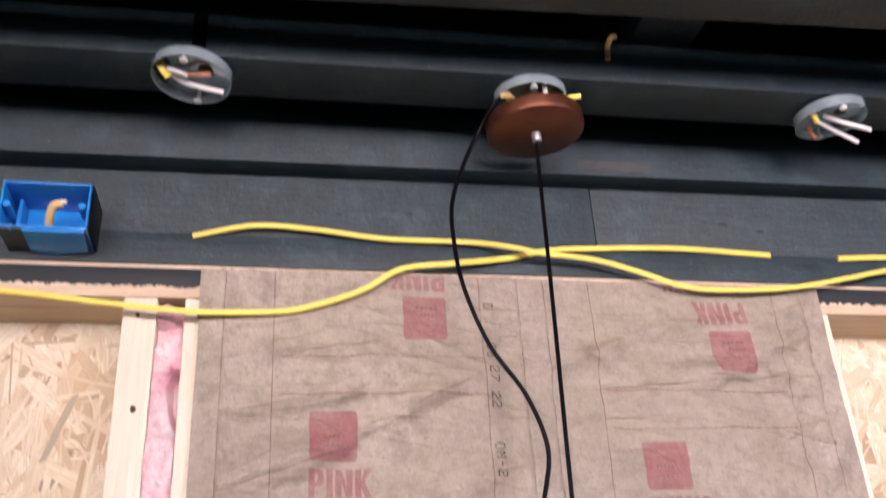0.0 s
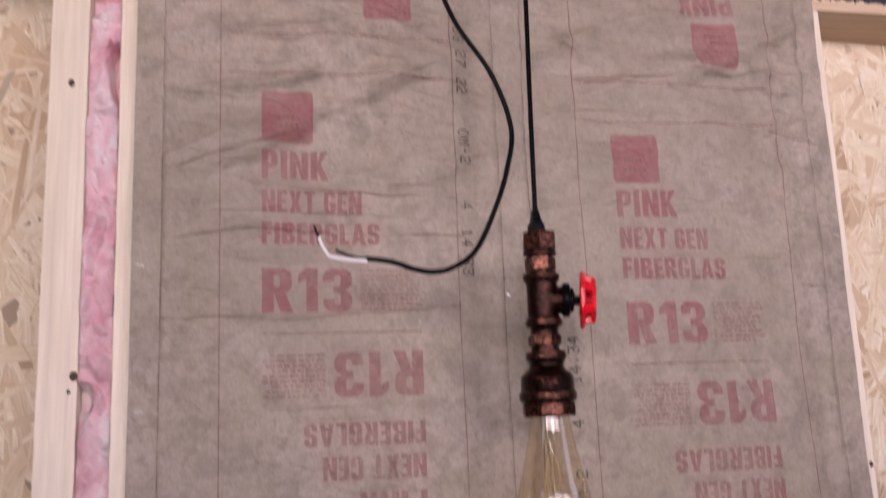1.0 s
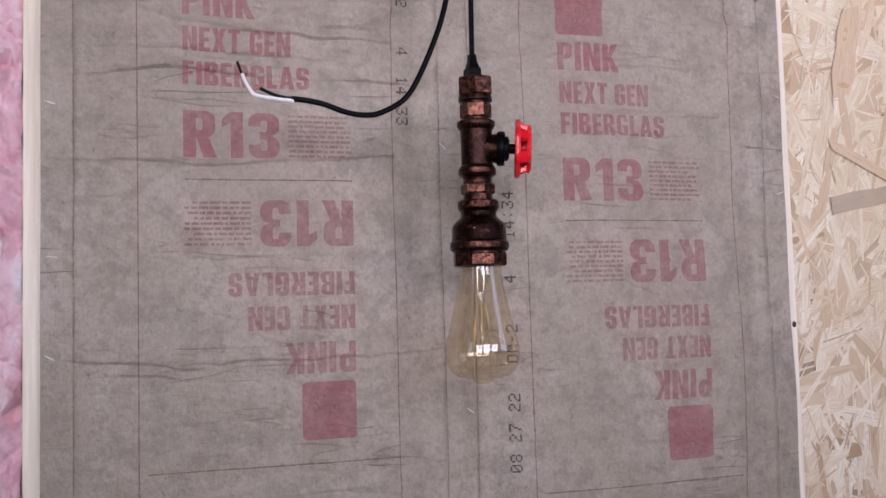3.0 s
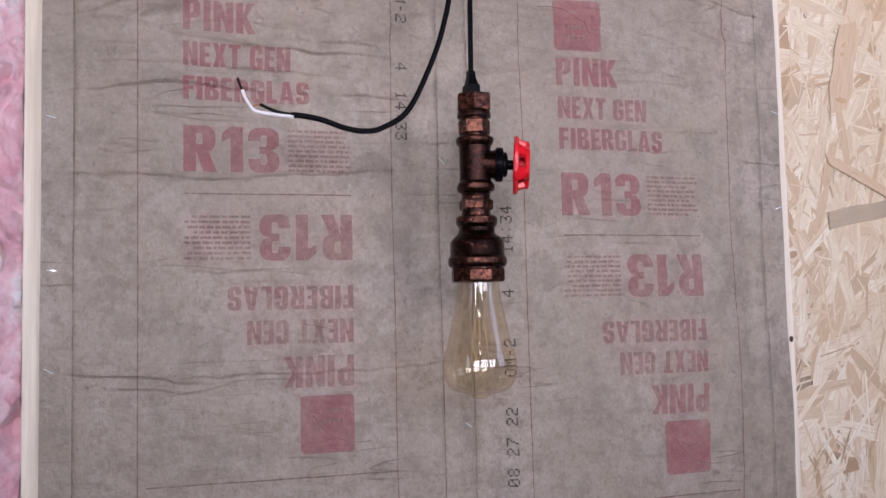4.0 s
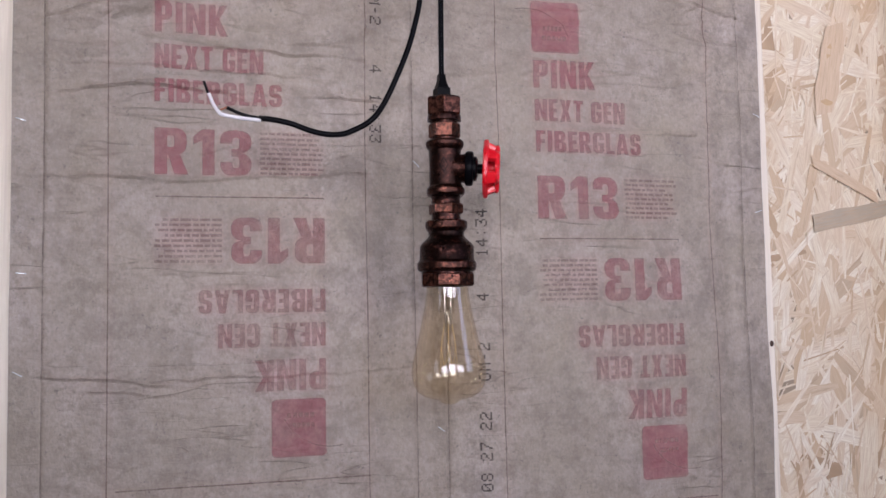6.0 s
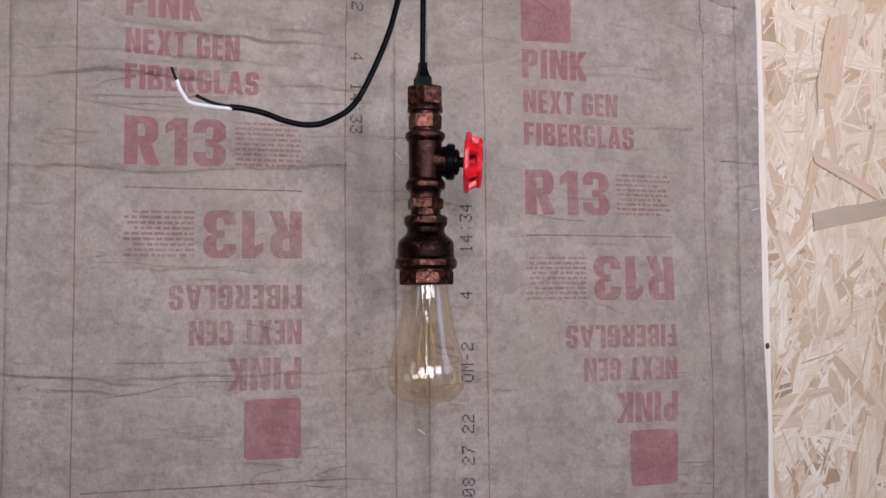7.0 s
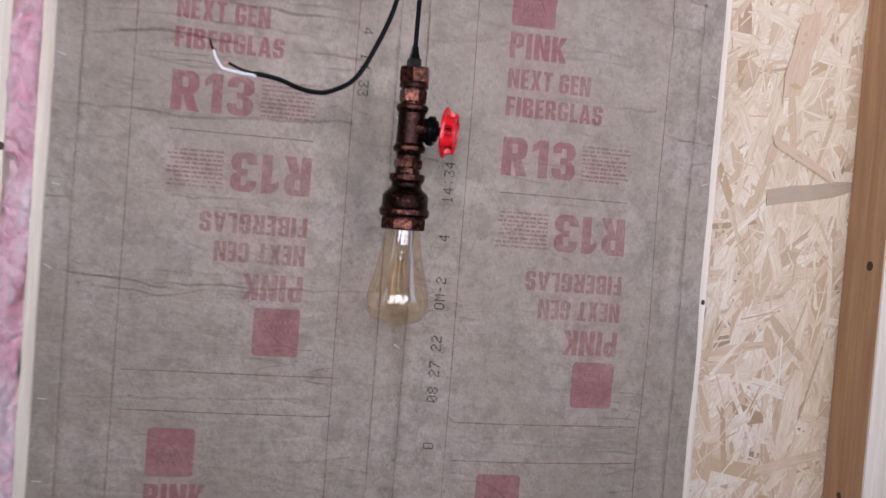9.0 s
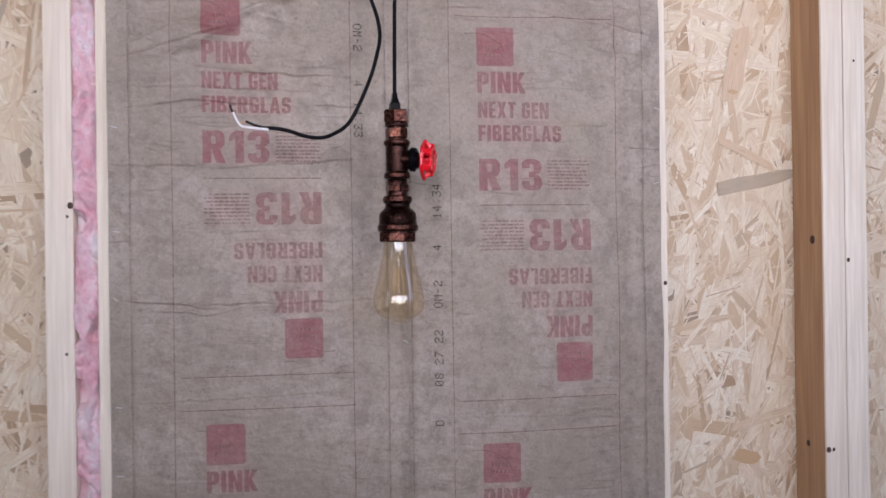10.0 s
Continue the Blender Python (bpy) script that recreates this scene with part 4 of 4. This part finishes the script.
# ---- pendant lamp made of pipe fittings ----
def pendant():
    ax, ay = 0.3435, 0.971
    p = thing("pendant_lamp", "dark copper pipe-fitting pendant lamp with red valve wheel, amber bulb", "lamp", (ax, ay, 1.5425))

    def put(name, bm, material, label="", parent=None, smooth=35):
        for v in bm.verts:
            v.co.z -= 1.537 + max(0.0, 1.817 - v.co.z) * 0.014
        return part(name, bm, material, parent or p, label, smooth)

    cord = bmesh.new()
    for dx in (-0.0012, 0.0012):
        seg = tube([(0.0045 + dx, 0.0, 2.311), (0.002 + dx, 0.0, 2.10), (-0.001 + dx, 0, 1.92), (-0.002 + dx, 0, 1.832)], 0.00135, 1, 8, 6)
        me = bpy.data.meshes.new("cord")
        seg.to_mesh(me)
        seg.free()
        cord.from_mesh(me)
        bpy.data.meshes.remove(me)
    put("cord", cord, RUBBER, "black twin cord")
    relief_bm = lathe([(0, 1.839), (0.0044, 1.839), (0.0048, 1.833), (0.0072, 1.8265), (0.0088, 1.8255), (0.0090, 1.8165), (0, 1.8165)], 4, None, pose(-0.002, 0, 0), math.pi / 4 + 0.1)
    put("strain_relief", relief_bm, RUBBER, "black plastic cord grip", None, 20)
    put("top_nut", hexnut(0.0172, 1.800, 1.8170, 0.25), RUBBED)
    put("collar", lathe([(0, 1.801), (0.0150, 1.801), (0.0158, 1.799), (0.0158, 1.7955), (0.0125, 1.7945), (0.0125, 1.793), (0, 1.793)]), BRONZE)
    put("hex_nipple", hexnut(0.0146, 1.7795, 1.7935, 0.75), RUBBED)
    put("pipe_neck", lathe([(0, 1.785), (0.0118, 1.785), (0.0118, 1.7768), (0, 1.7768)]), BRONZE)
    tee = lathe([(0, 1.7775), (0.0160, 1.7775), (0.0172, 1.7762), (0.0172, 1.7718), (0.0162, 1.7700), (0.0148, 1.7685), (0.0146, 1.752), (0.0148, 1.7365), (0.0162, 1.7350), (0.0172, 1.7335), (0.0172, 1.7285), (0.0160, 1.7270), (0, 1.7270)], 48)
    side = pose(0, 0, 1.7525) @ pose(0, 0, 0, 0, 0, -19.5) @ pose(0, 0, 0, 0, 93, 0)
    lathe([(0, 0.004), (0.0132, 0.004), (0.0128, 0.0155), (0.0140, 0.0195), (0, 0.0195)], 32, tee, side)
    put("tee_fitting", tee, RUBBED)
    put("side_collar", lathe([(0, 0.0188), (0.0150, 0.0188), (0.0158, 0.0200), (0.0158, 0.0245), (0.0148, 0.0258), (0.0112, 0.0262), (0.0112, 0.0285), (0.0085, 0.0300), (0, 0.0300)], 32, None, side), RUBBER, "blackened side collar")
    # diamond cast into the tee
    dia = bmesh.new()
    facing = pose(0, 0, 1.7535, 0, 0, -20)
    for s in (1.0, 0.45):
        out = [(0, 0.0075 * s), (0.0042 * s, 0), (0, -0.0075 * s), (-0.0042 * s, 0)]
        inn = [(u * 0.78, v * 0.78) for u, v in out]
        for i in range(4):
            j = (i + 1) % 4
            dia.faces.new([dia.verts.new(facing @ Vector((u, -math.sqrt(0.0146 ** 2 - u * u) - 0.0005, v))) for u, v in (out[i], out[j], inn[j], inn[i])])
    put("cast_diamond", dia, RUBBER, "cast diamond mark", None, 0)
    # valve hand wheel: a back rim and a smaller front ring, bridged by six lugs with openings between
    wheel = bmesh.new()
    hub = side @ pose(0, 0, -0.0050) @ Matrix.Diagonal((0.93, 0.93, 0.93, 1))
    n = 72

    def hoop(rings):
        loops = [[wheel.verts.new(hub @ Vector(((r + w * math.cos(6 * math.tau * i / n)) * math.cos(math.tau * i / n), (r + w * math.cos(6 * math.tau * i / n)) * math.sin(math.tau * i / n), x))) for i in range(n)] for r, x, w in rings]
        for a, b in zip(loops, loops[1:] + loops[:1]):
            for i in range(n):
                wheel.faces.new((a[i], b[i], b[(i + 1) % n], a[(i + 1) % n]))

    hoop([(0.0225, 0.0440, 0), (0.0262, 0.0432, 0.0008), (0.0277, 0.0444, 0.0011), (0.0278, 0.0468, 0.0012), (0.0266, 0.0482, 0.0010), (0.0228, 0.0480, 0)])
    hoop([(0.0150, 0.0550, 0), (0.0182, 0.0545, 0.0012), (0.0208, 0.0552, 0.0022), (0.0214, 0.0572, 0.0024), (0.0198, 0.0592, 0.0018), (0.0156, 0.0592, 0)])

    def lump(bm_part, turn):
        bmesh.ops.transform(bm_part, matrix=hub @ pose(0, 0, 0, 0, 0, turn), verts=bm_part.verts)
        return bm_part

    hub_bm = lathe([(0, 0.0440), (0.0062, 0.0440), (0.0075, 0.0470), (0.0080, 0.0560), (0.0068, 0.0590), (0, 0.0592)], 24, None, hub)
    w = put("valve_wheel", wheel, RED, "glossy red valve hand wheel")
    put("hub", hub_bm, RED, "", w)
    for k in range(6):
        lug = box(-0.0060, 0.0060, 0.0200, 0.0266, 0.0450, 0.0580, 0.0014)
        for v in lug.verts:
            lean = (v.co.z - 0.0450) / 0.0130
            v.co.y -= 0.0052 * lean
            v.co.x *= 1.0 - 0.25 * lean
        put("lug", lump(lug, 60 * k + 30), RED, "", w)
    for k in range(3):
        put("spoke", lump(box(-0.0034, 0.0034, 0.003, 0.0170, 0.0540, 0.0585, 0.0014), 120 * k + 30), RED, "", w)
    put("stem", lathe([(0, 0.028), (0.0046, 0.028), (0.0046, 0.0470), (0, 0.0470)], 12, None, side), RUBBER)
    put("pipe_neck", lathe([(0, 1.728), (0.0132, 1.728), (0.0132, 1.7265), (0.0138, 1.7255), (0.0132, 1.7245), (0.0132, 1.7195), (0, 1.7195)]), BRONZE)
    put("hex_nipple", hexnut(0.0158, 1.7100, 1.7200, 0.62), RUBBED)
    put("pipe_neck", lathe([(0, 1.711), (0.0135, 1.711), (0.0130, 1.7085), (0.0136, 1.7065), (0.0130, 1.7035), (0, 1.7035)]), BRONZE)
    bell = lathe([(0, 1.7045), (0.0178, 1.7045), (0.0188, 1.7032), (0.0188, 1.6975), (0.0180, 1.6958), (0.0165, 1.6940), (0.0165, 1.6905), (0.0180, 1.6880), (0.0230, 1.6838), (0.0248, 1.6805), (0.0250, 1.6690), (0.0255, 1.6680), (0.0268, 1.6665), (0.0268, 1.6608), (0.0258, 1.6590), (0.0235, 1.6580), (0.0235, 1.6565), (0, 1.6565)], 48)
    put("bell_coupling", bell, BRONZE)
    for r, z_a, z_b in ((0.0192, 1.6970, 1.7038), (0.0272, 1.6606, 1.6668), (0.0176, 1.7718, 1.7764), (0.0176, 1.7285, 1.7336)):
        put("ring", lathe([(r - 0.002, z_a - 0.0004), (r - 0.0006, z_a), (r, z_a + 0.0008), (r, z_b - 0.0008), (r - 0.0006, z_b), (r - 0.002, z_b + 0.0004)], 48), RUBBED, "rubbed copper ring")
    put("bottom_nut", lathe([(0, 1.6570), (0.0240, 1.6570), (0.0252, 1.6555), (0.0252, 1.6465), (0.0240, 1.6450), (0.0165, 1.6450), (0.0160, 1.6560)], 8, None, None, 0.2), RUBBED, "", None, 25)
    bulb = lathe([(0.0183, 1.6498), (0.0191, 1.6407), (0.0208, 1.6288), (0.0237, 1.6142), (0.027, 1.5996), (0.0306, 1.5858), (0.033, 1.5767), (0.0339, 1.5694), (0.0336, 1.5634), (0.0319, 1.5566), (0.0285, 1.5511), (0.0227, 1.547), (0.0146, 1.5449), (0.0105, 1.5443), (0.0092, 1.5434), (0.0077, 1.5418), (0.0044, 1.5404), (0.0, 1.5401)], 72)
    g = put("bulb", bulb, AMBER, "clear amber squirrel-cage bulb", None, 80)
    stem = lathe([(0.0105, 1.6480), (0.0085, 1.6350), (0.0040, 1.6270), (0.0035, 1.6120), (0.0048, 1.6090), (0.0026, 1.6070), (0.0020, 1.5720), (0.0032, 1.5700), (0, 1.5690)], 20)
    put("glass_stem", stem, CLEAR, "clear glass stem", g, 60)
    for i in range(6):
        a = math.tau * i / 6 + 0.3
        r0, r1 = 0.0040, 0.0075
        b = math.tau * (i + 0.5) / 6 + 0.3
        fil = tube([(r0 * math.cos(a), r0 * math.sin(a), 1.6110), (r1 * math.cos(a), r1 * math.sin(a), 1.5900), (r1 * math.cos(b), r1 * math.sin(b), 1.5700)], 0.00032, 1, 6, 5)
        put("filament", fil, GOLD, "gold filament", g)
    for s in (-1, 1):
        put("lead_wire", tube([(s * 0.003, 0, 1.645), (s * 0.003, 0, 1.625), (s * 0.0028, 0.001, 1.611)], 0.0005, 1, 6, 4), STEEL, "thin lead wire", g)
    # canopy hanging open below its box
    tilt = pose(0.0045, -0.002, 2.3080, 1.0, -3.0, 0)
    can = lathe([(0, 0), (0.0570, 0), (0.0592, 0.0016), (0.0600, 0.0045), (0.0600, 0.0185), (0.0582, 0.0190), (0.0582, 0.0040), (0, 0.0030)], 64, None, tilt)
    put("canopy", can, COPPER, "copper-coloured round ceiling canopy", None, 40)
    put("cord_grip", lathe([(0, -0.012), (0.0050, -0.012), (0.0060, -0.0105), (0.0060, 0.001), (0, 0.001)], 16, None, tilt), STAPLE, "small dull steel cord grip")
    for x, y in ((0.006, -0.048), (-0.035, 0.030)):
        put("bracket_screw", lathe([(0, 0), (0.003, 0), (0.003, 0.030), (0.0045, 0.031), (0.0045, 0.0335), (0, 0.034)], 12, None, pose(x, y, 2.322)), BRIGHT, "steel bracket screw")


def hanging_wire():
    w = thing("hanging_wire", "loose black flex with stripped white conductor dangling from the canopy", "wire", (0.29, 0.965, 2.36))
    o = Vector((0.29, 0.965, 2.36))
    def q(*pts):
        return [Vector(a) - o + Vector((0.0140, 0.005, 0.0055 - 0.010 * max(0.0, a[2] - 1.98) / 0.38)) for a in pts]
    black = q((0.300, 0.93, 2.368), (0.278, 0.945, 2.342), (0.262, 0.965, 2.315), (0.240, 0.97, 2.265), (0.225, 0.97, 2.215), (0.224, 0.97, 2.165), (0.232, 0.97, 2.105), (0.256, 0.97, 2.036), (0.291, 0.97, 1.980), (0.309, 0.97, 1.925), (0.303, 0.97, 1.882), (0.288, 0.97, 1.840), (0.267, 0.97, 1.800), (0.243, 0.97, 1.7835), (0.226, 0.97, 1.7800), (0.208, 0.97, 1.7825), (0.190, 0.97, 1.7885), (0.174, 0.97, 1.7915), (0.161, 0.97, 1.7925))
    part("sheath", tube(black, 0.0026, 0.85, 12, 8), RUBBER, w, "black outer sheath")
    part("conductor", tube(q((0.163, 0.9695, 1.7905), (0.146, 0.968, 1.7915), (0.131, 0.967, 1.7935), (0.127, 0.966, 1.7955)), 0.0017), WHITE, w, "white conductor")
    part("conductor", tube(q((0.163, 0.971, 1.7925), (0.148, 0.972, 1.7955), (0.134, 0.971, 1.8010)), 0.0015), RUBBER, w, "black conductor")
    part("conductor", tube(q((0.1275, 0.966, 1.7945), (0.1215, 0.965, 1.8040), (0.1185, 0.964, 1.8115)), 0.0015), WHITE, w, "white conductor")
    part("bare_end", tube(q((0.1185, 0.964, 1.8110), (0.1160, 0.963, 1.8170), (0.1145, 0.963, 1.8215)), 0.0012), RUBBER, w, "dark bare end")
    part("bare_end", tube(q((0.134, 0.971, 1.8010), (0.1285, 0.969, 1.7985)), 0.0009), BARE, w, "bare copper strand")


# ---- electrical boxes and cables under the beams ----
def ceiling_box(x, y, z, tilt, conductors):
    b = thing("junction_box", "shallow round galvanised ceiling box with cut wires hanging out", "electrical box", (x, y, z), "ceiling boxes")
    m = pose(0, 0, 0, *tilt)
    cup = lathe([(0, 0.0), (0.0430, 0.0), (0.0450, -0.002), (0.0450, -0.0148), (0.0439, -0.0148), (0.0433, -0.003), (0, -0.0012)], 48, None, m)
    part("cup", cup, ZINC, b, "galvanised steel cup")
    for sx, sy in ((-0.006, -0.036), (0.006, 0.036)):
        part("tab_screw", lathe([(0, -0.019), (0.0045, -0.018), (0.0048, -0.0155), (0.0025, -0.015), (0.0025, -0.001), (0, -0.001)], 14, None, m @ pose(sx, sy, 0)), BRIGHT, b, "bright machine screw")
    part("knockout", lathe([(0, -0.0022), (0.010, -0.0022), (0.0105, -0.0012)], 18, None, m @ pose(0.016, -0.006, 0)), DARK, b, "dark knockout hole")
    part("cable_sheath", tube([m @ Vector(v) for v in ((-0.036, -0.012, -0.004), (-0.030, -0.010, -0.013), (-0.024, -0.004, -0.017))], 0.0052, 0.7), YELLOW, b, "yellow cable sheath end")
    for pts, mat in conductors:
        part("conductor", tube([m @ Vector(v) for v in pts], 0.0032, 0.85), mat, b, "cut conductor")
    return b


def blue_box():
    x0, x1, z0, z1, y0, y1 = -0.264, -0.169, 2.195, 2.253, 1.037, WALL + 0.0025
    b = thing("outlet_box", "blue plastic single-gang box nailed sideways to the black rim board", "electrical box", (x0, y1, z0))
    o = Vector((x0, y1, z0))
    def add(name, bm, mat=BLUE, label="", smooth=35):
        for v in bm.verts:
            v.co -= o
        return part(name, bm, mat, b, label, smooth)
    t = 0.0022
    shell_bm = bmesh.new()
    box(x0, x1, y0, y1, z1 - t, z1, 0.0006, shell_bm)
    box(x0, x1, y0, y1, z0, z0 + t, 0.0006, shell_bm)
    box(x0, x0 + t, y0, y1, z0 + t, z1 - t, 0.0006, shell_bm)
    box(x0 + t, x1 - t, y1 - t, y1, z0 + t, z1 - t, 0.0006, shell_bm)
    add("shell", shell_bm)
    add("end_wall", box(x1 - t, x1, y0 + 0.001, y1, z0 + t, z1 - t, 0.0006), BLUE)
    add("end_cover", box(x1 + 0.0004, x1 + 0.003, y0 + 0.004, y1, z0 + 0.001, z1 - 0.001, 0.0006), RUBBER, "black painted outside of the box")
    # nail boss under the box, ribs, screw posts, cable clamp
    boss = bmesh.new()
    plan = [(x0 + 0.027, y0 + 0.003), (x1 - 0.003, y0 + 0.003), (x1 - 0.005, y1 - 0.012), (x0 + 0.048, y1 - 0.002), (x0 + 0.027, y1 - 0.011)]
    a = [boss.verts.new((x, y, z0 + 0.0002)) for x, y in plan]
    c = [boss.verts.new((x, y, z0 - 0.0040)) for x, y in plan]
    boss.faces.new(a)
    boss.faces.new(c)
    for i in range(5):
        boss.faces.new((a[i], a[(i + 1) % 5], c[(i + 1) % 5], c[i]))
    add("paint_smear", box(x0 + 0.001, x1 - 0.001, y0 + 0.005, y1 - 0.001, z0 - 0.0012, z0 + 0.0006, 0.0004), BLACK_X, "black paint smeared over the underside")
    add("nail_boss", boss)
    for i in range(6):
        xr = x0 + 0.012 + 0.0145 * i
        add("rib", box(xr, xr + 0.0025, y0 - 0.0008, y0 + 0.010, z0 - 0.0016, z0 + 0.0004, 0.0004))
    for xs in (x0 + 0.007, x1 - 0.008):
        add("screw_post", lathe([(0, y0 + 0.001), (0.0042, y0 + 0.001), (0.0042, y0 + 0.03), (0, y0 + 0.03)], 14, None, pose(xs, 0, (z0 + z1) / 2, -90, 0, 0)))
    add("clamp", box(x0 + 0.012, x0 + 0.016, y1 - 0.034, y1 - 0.003, z0 + 0.010, z1 - 0.006, 0.001))
    add("cable_end", tube([(x0 + 0.046, y1 - 0.006, 2.212), (x0 + 0.046, y1 - 0.030, 2.222), (x0 + 0.052, y1 - 0.045, 2.233), (x0 + 0.062, y1 - 0.050, 2.235)], 0.0052, 0.75), TAN, "tan cable end bent over")
    add("cut_wire", tube([(x0 + 0.058, y1 - 0.050, 2.2365), (x0 + 0.067, y1 - 0.051, 2.2360)], 0.0026, 0.9), WHITE, "white cut conductor")


def yellow_cables():
    group = "yellow cables"
    a = [(-0.5938, 1.075, 2.1455), (-0.4156, 1.075, 2.1415), (-0.2581, 1.075, 2.1336), (-0.1314, 1.076, 2.1207), (-0.0472, 1.076, 2.1138), (0.0389, 1.076, 2.1158), (0.0805, 1.076, 2.1227), (0.1449, 1.076, 2.1465), (0.1934, 1.076, 2.1762), (0.2577, 1.078, 2.1871), (0.3340, 1.090, 2.2030), (0.3880, 1.092, 2.2170), (0.4500, 1.093, 2.2230), (0.5700, 1.093, 2.2280), (0.7100, 1.099, 2.2260)]
    tagged(part("cable", tube(a, 0.0038, 0.7, 12, 8), YELLOW), "flat yellow electrical cable sagging across the wall top", "cable", group=group)
    b = [(-0.0580, 1.095, 2.2210), (0.0150, 1.092, 2.2370), (0.0910, 1.091, 2.2340), (0.1750, 1.091, 2.2250), (0.2840, 1.090, 2.2240), (0.3320, 1.073, 2.2108), (0.3765, 1.072, 2.2029), (0.4439, 1.075, 2.1980), (0.5033, 1.076, 2.1831), (0.5627, 1.076, 2.1643), (0.6251, 1.076, 2.1613), (0.7152, 1.076, 2.1673), (0.8033, 1.077, 2.1841), (0.8657, 1.078, 2.1980), (1.0400, 1.078, 2.2297)]
    tagged(part("cable", tube(b, 0.0035, 0.7, 12, 8), YELLOW), "flat yellow electrical cable sagging across the wall top", "cable", group=group)
    c = [(0.8120, 1.097, 2.2240), (0.8820, 1.094, 2.2270), (1.0000, 1.094, 2.2300)]
    tagged(part("cable", tube(c, 0.0040, 0.7, 12, 8), YELLOW), "short yellow cable end on the black plate", "cable", group=group)


shell()
framing()
beams()
sheathing()
wool_strip()
batt(-0.044, 0.370, 2.176, 1.0, 0.0095, 0.084, 1.763, 0.164, 0.975, 0.602, ("D", "08 27 22", "OM-2", "4", "14:33"), 0.302, (2.135, 2.045, 1.943, 1.877, 1.826), False)
batt(0.348, 0.764, 2.176, 2.0, 0.0050, 0.478, 1.723, 0.170, 1.0, 0.613, ("D", "08 27 22", "OM-2", "4", "14:34"), 0.415, (1.384, 1.479, 1.572, 1.640, 1.708), True)
for x, z, a in ((-0.036, 1.813, 0.3), (-0.034, 1.668, 0.1), (-0.036, 1.575, 0.5), (-0.033, 1.425, 0.1), (-0.033, 1.33, 0.05), (0.366, 1.505, 0.6), (0.345, 1.780, 0.8)):
    staple(x, WALL - 0.0101 - relief(x, z, 1.0, -0.044, 0.370), z, a)
for x, z, a in ((0.758, 1.848, 0.4), (0.757, 1.735, -0.3)):
    staple(x, WALL - 0.0056 - relief(x, z, 2.0, 0.348, 0.764), z, a)
pendant()
hanging_wire()
blue_box()
yellow_cables()
ceiling_box(-0.059, 0.950, 2.3595, (0, 6, 0), (
    (((-0.022, -0.004, -0.012), (-0.005, 0.008, -0.014), (0.036, 0.014, -0.015)), WHITE),
    (((-0.026, -0.012, -0.012), (-0.012, -0.010, -0.014), (-0.004, -0.006, -0.014)), WHITE),
    (((-0.020, 0.0, -0.008), (0.004, -0.006, -0.010), (0.022, -0.010, -0.009)), BARE),
))
ceiling_box(0.741, 0.946, 2.3600, (3, -4, 0), (
    (((-0.022, 0.0, -0.013), (0.010, 0.012, -0.020), (0.052, 0.026, -0.030)), WHITE),
    (((-0.016, -0.010, -0.012), (0.014, -0.004, -0.018), (0.058, 0.004, -0.024)), WHITE),
    (((-0.026, 0.010, -0.014), (-0.020, 0.018, -0.022), (-0.012, 0.022, -0.026)), BARE),
))
ceiling_box(0.340, 0.953, 2.3595, (0, 0, 0), (
    (((0.020, 0.0, -0.008), (0.040, -0.026, -0.020), (0.053, -0.032, -0.021)), YELLOW),
    (((-0.020, 0.0, -0.008), (-0.035, -0.025, -0.022), (-0.045, -0.032, -0.028)), TAN),
))
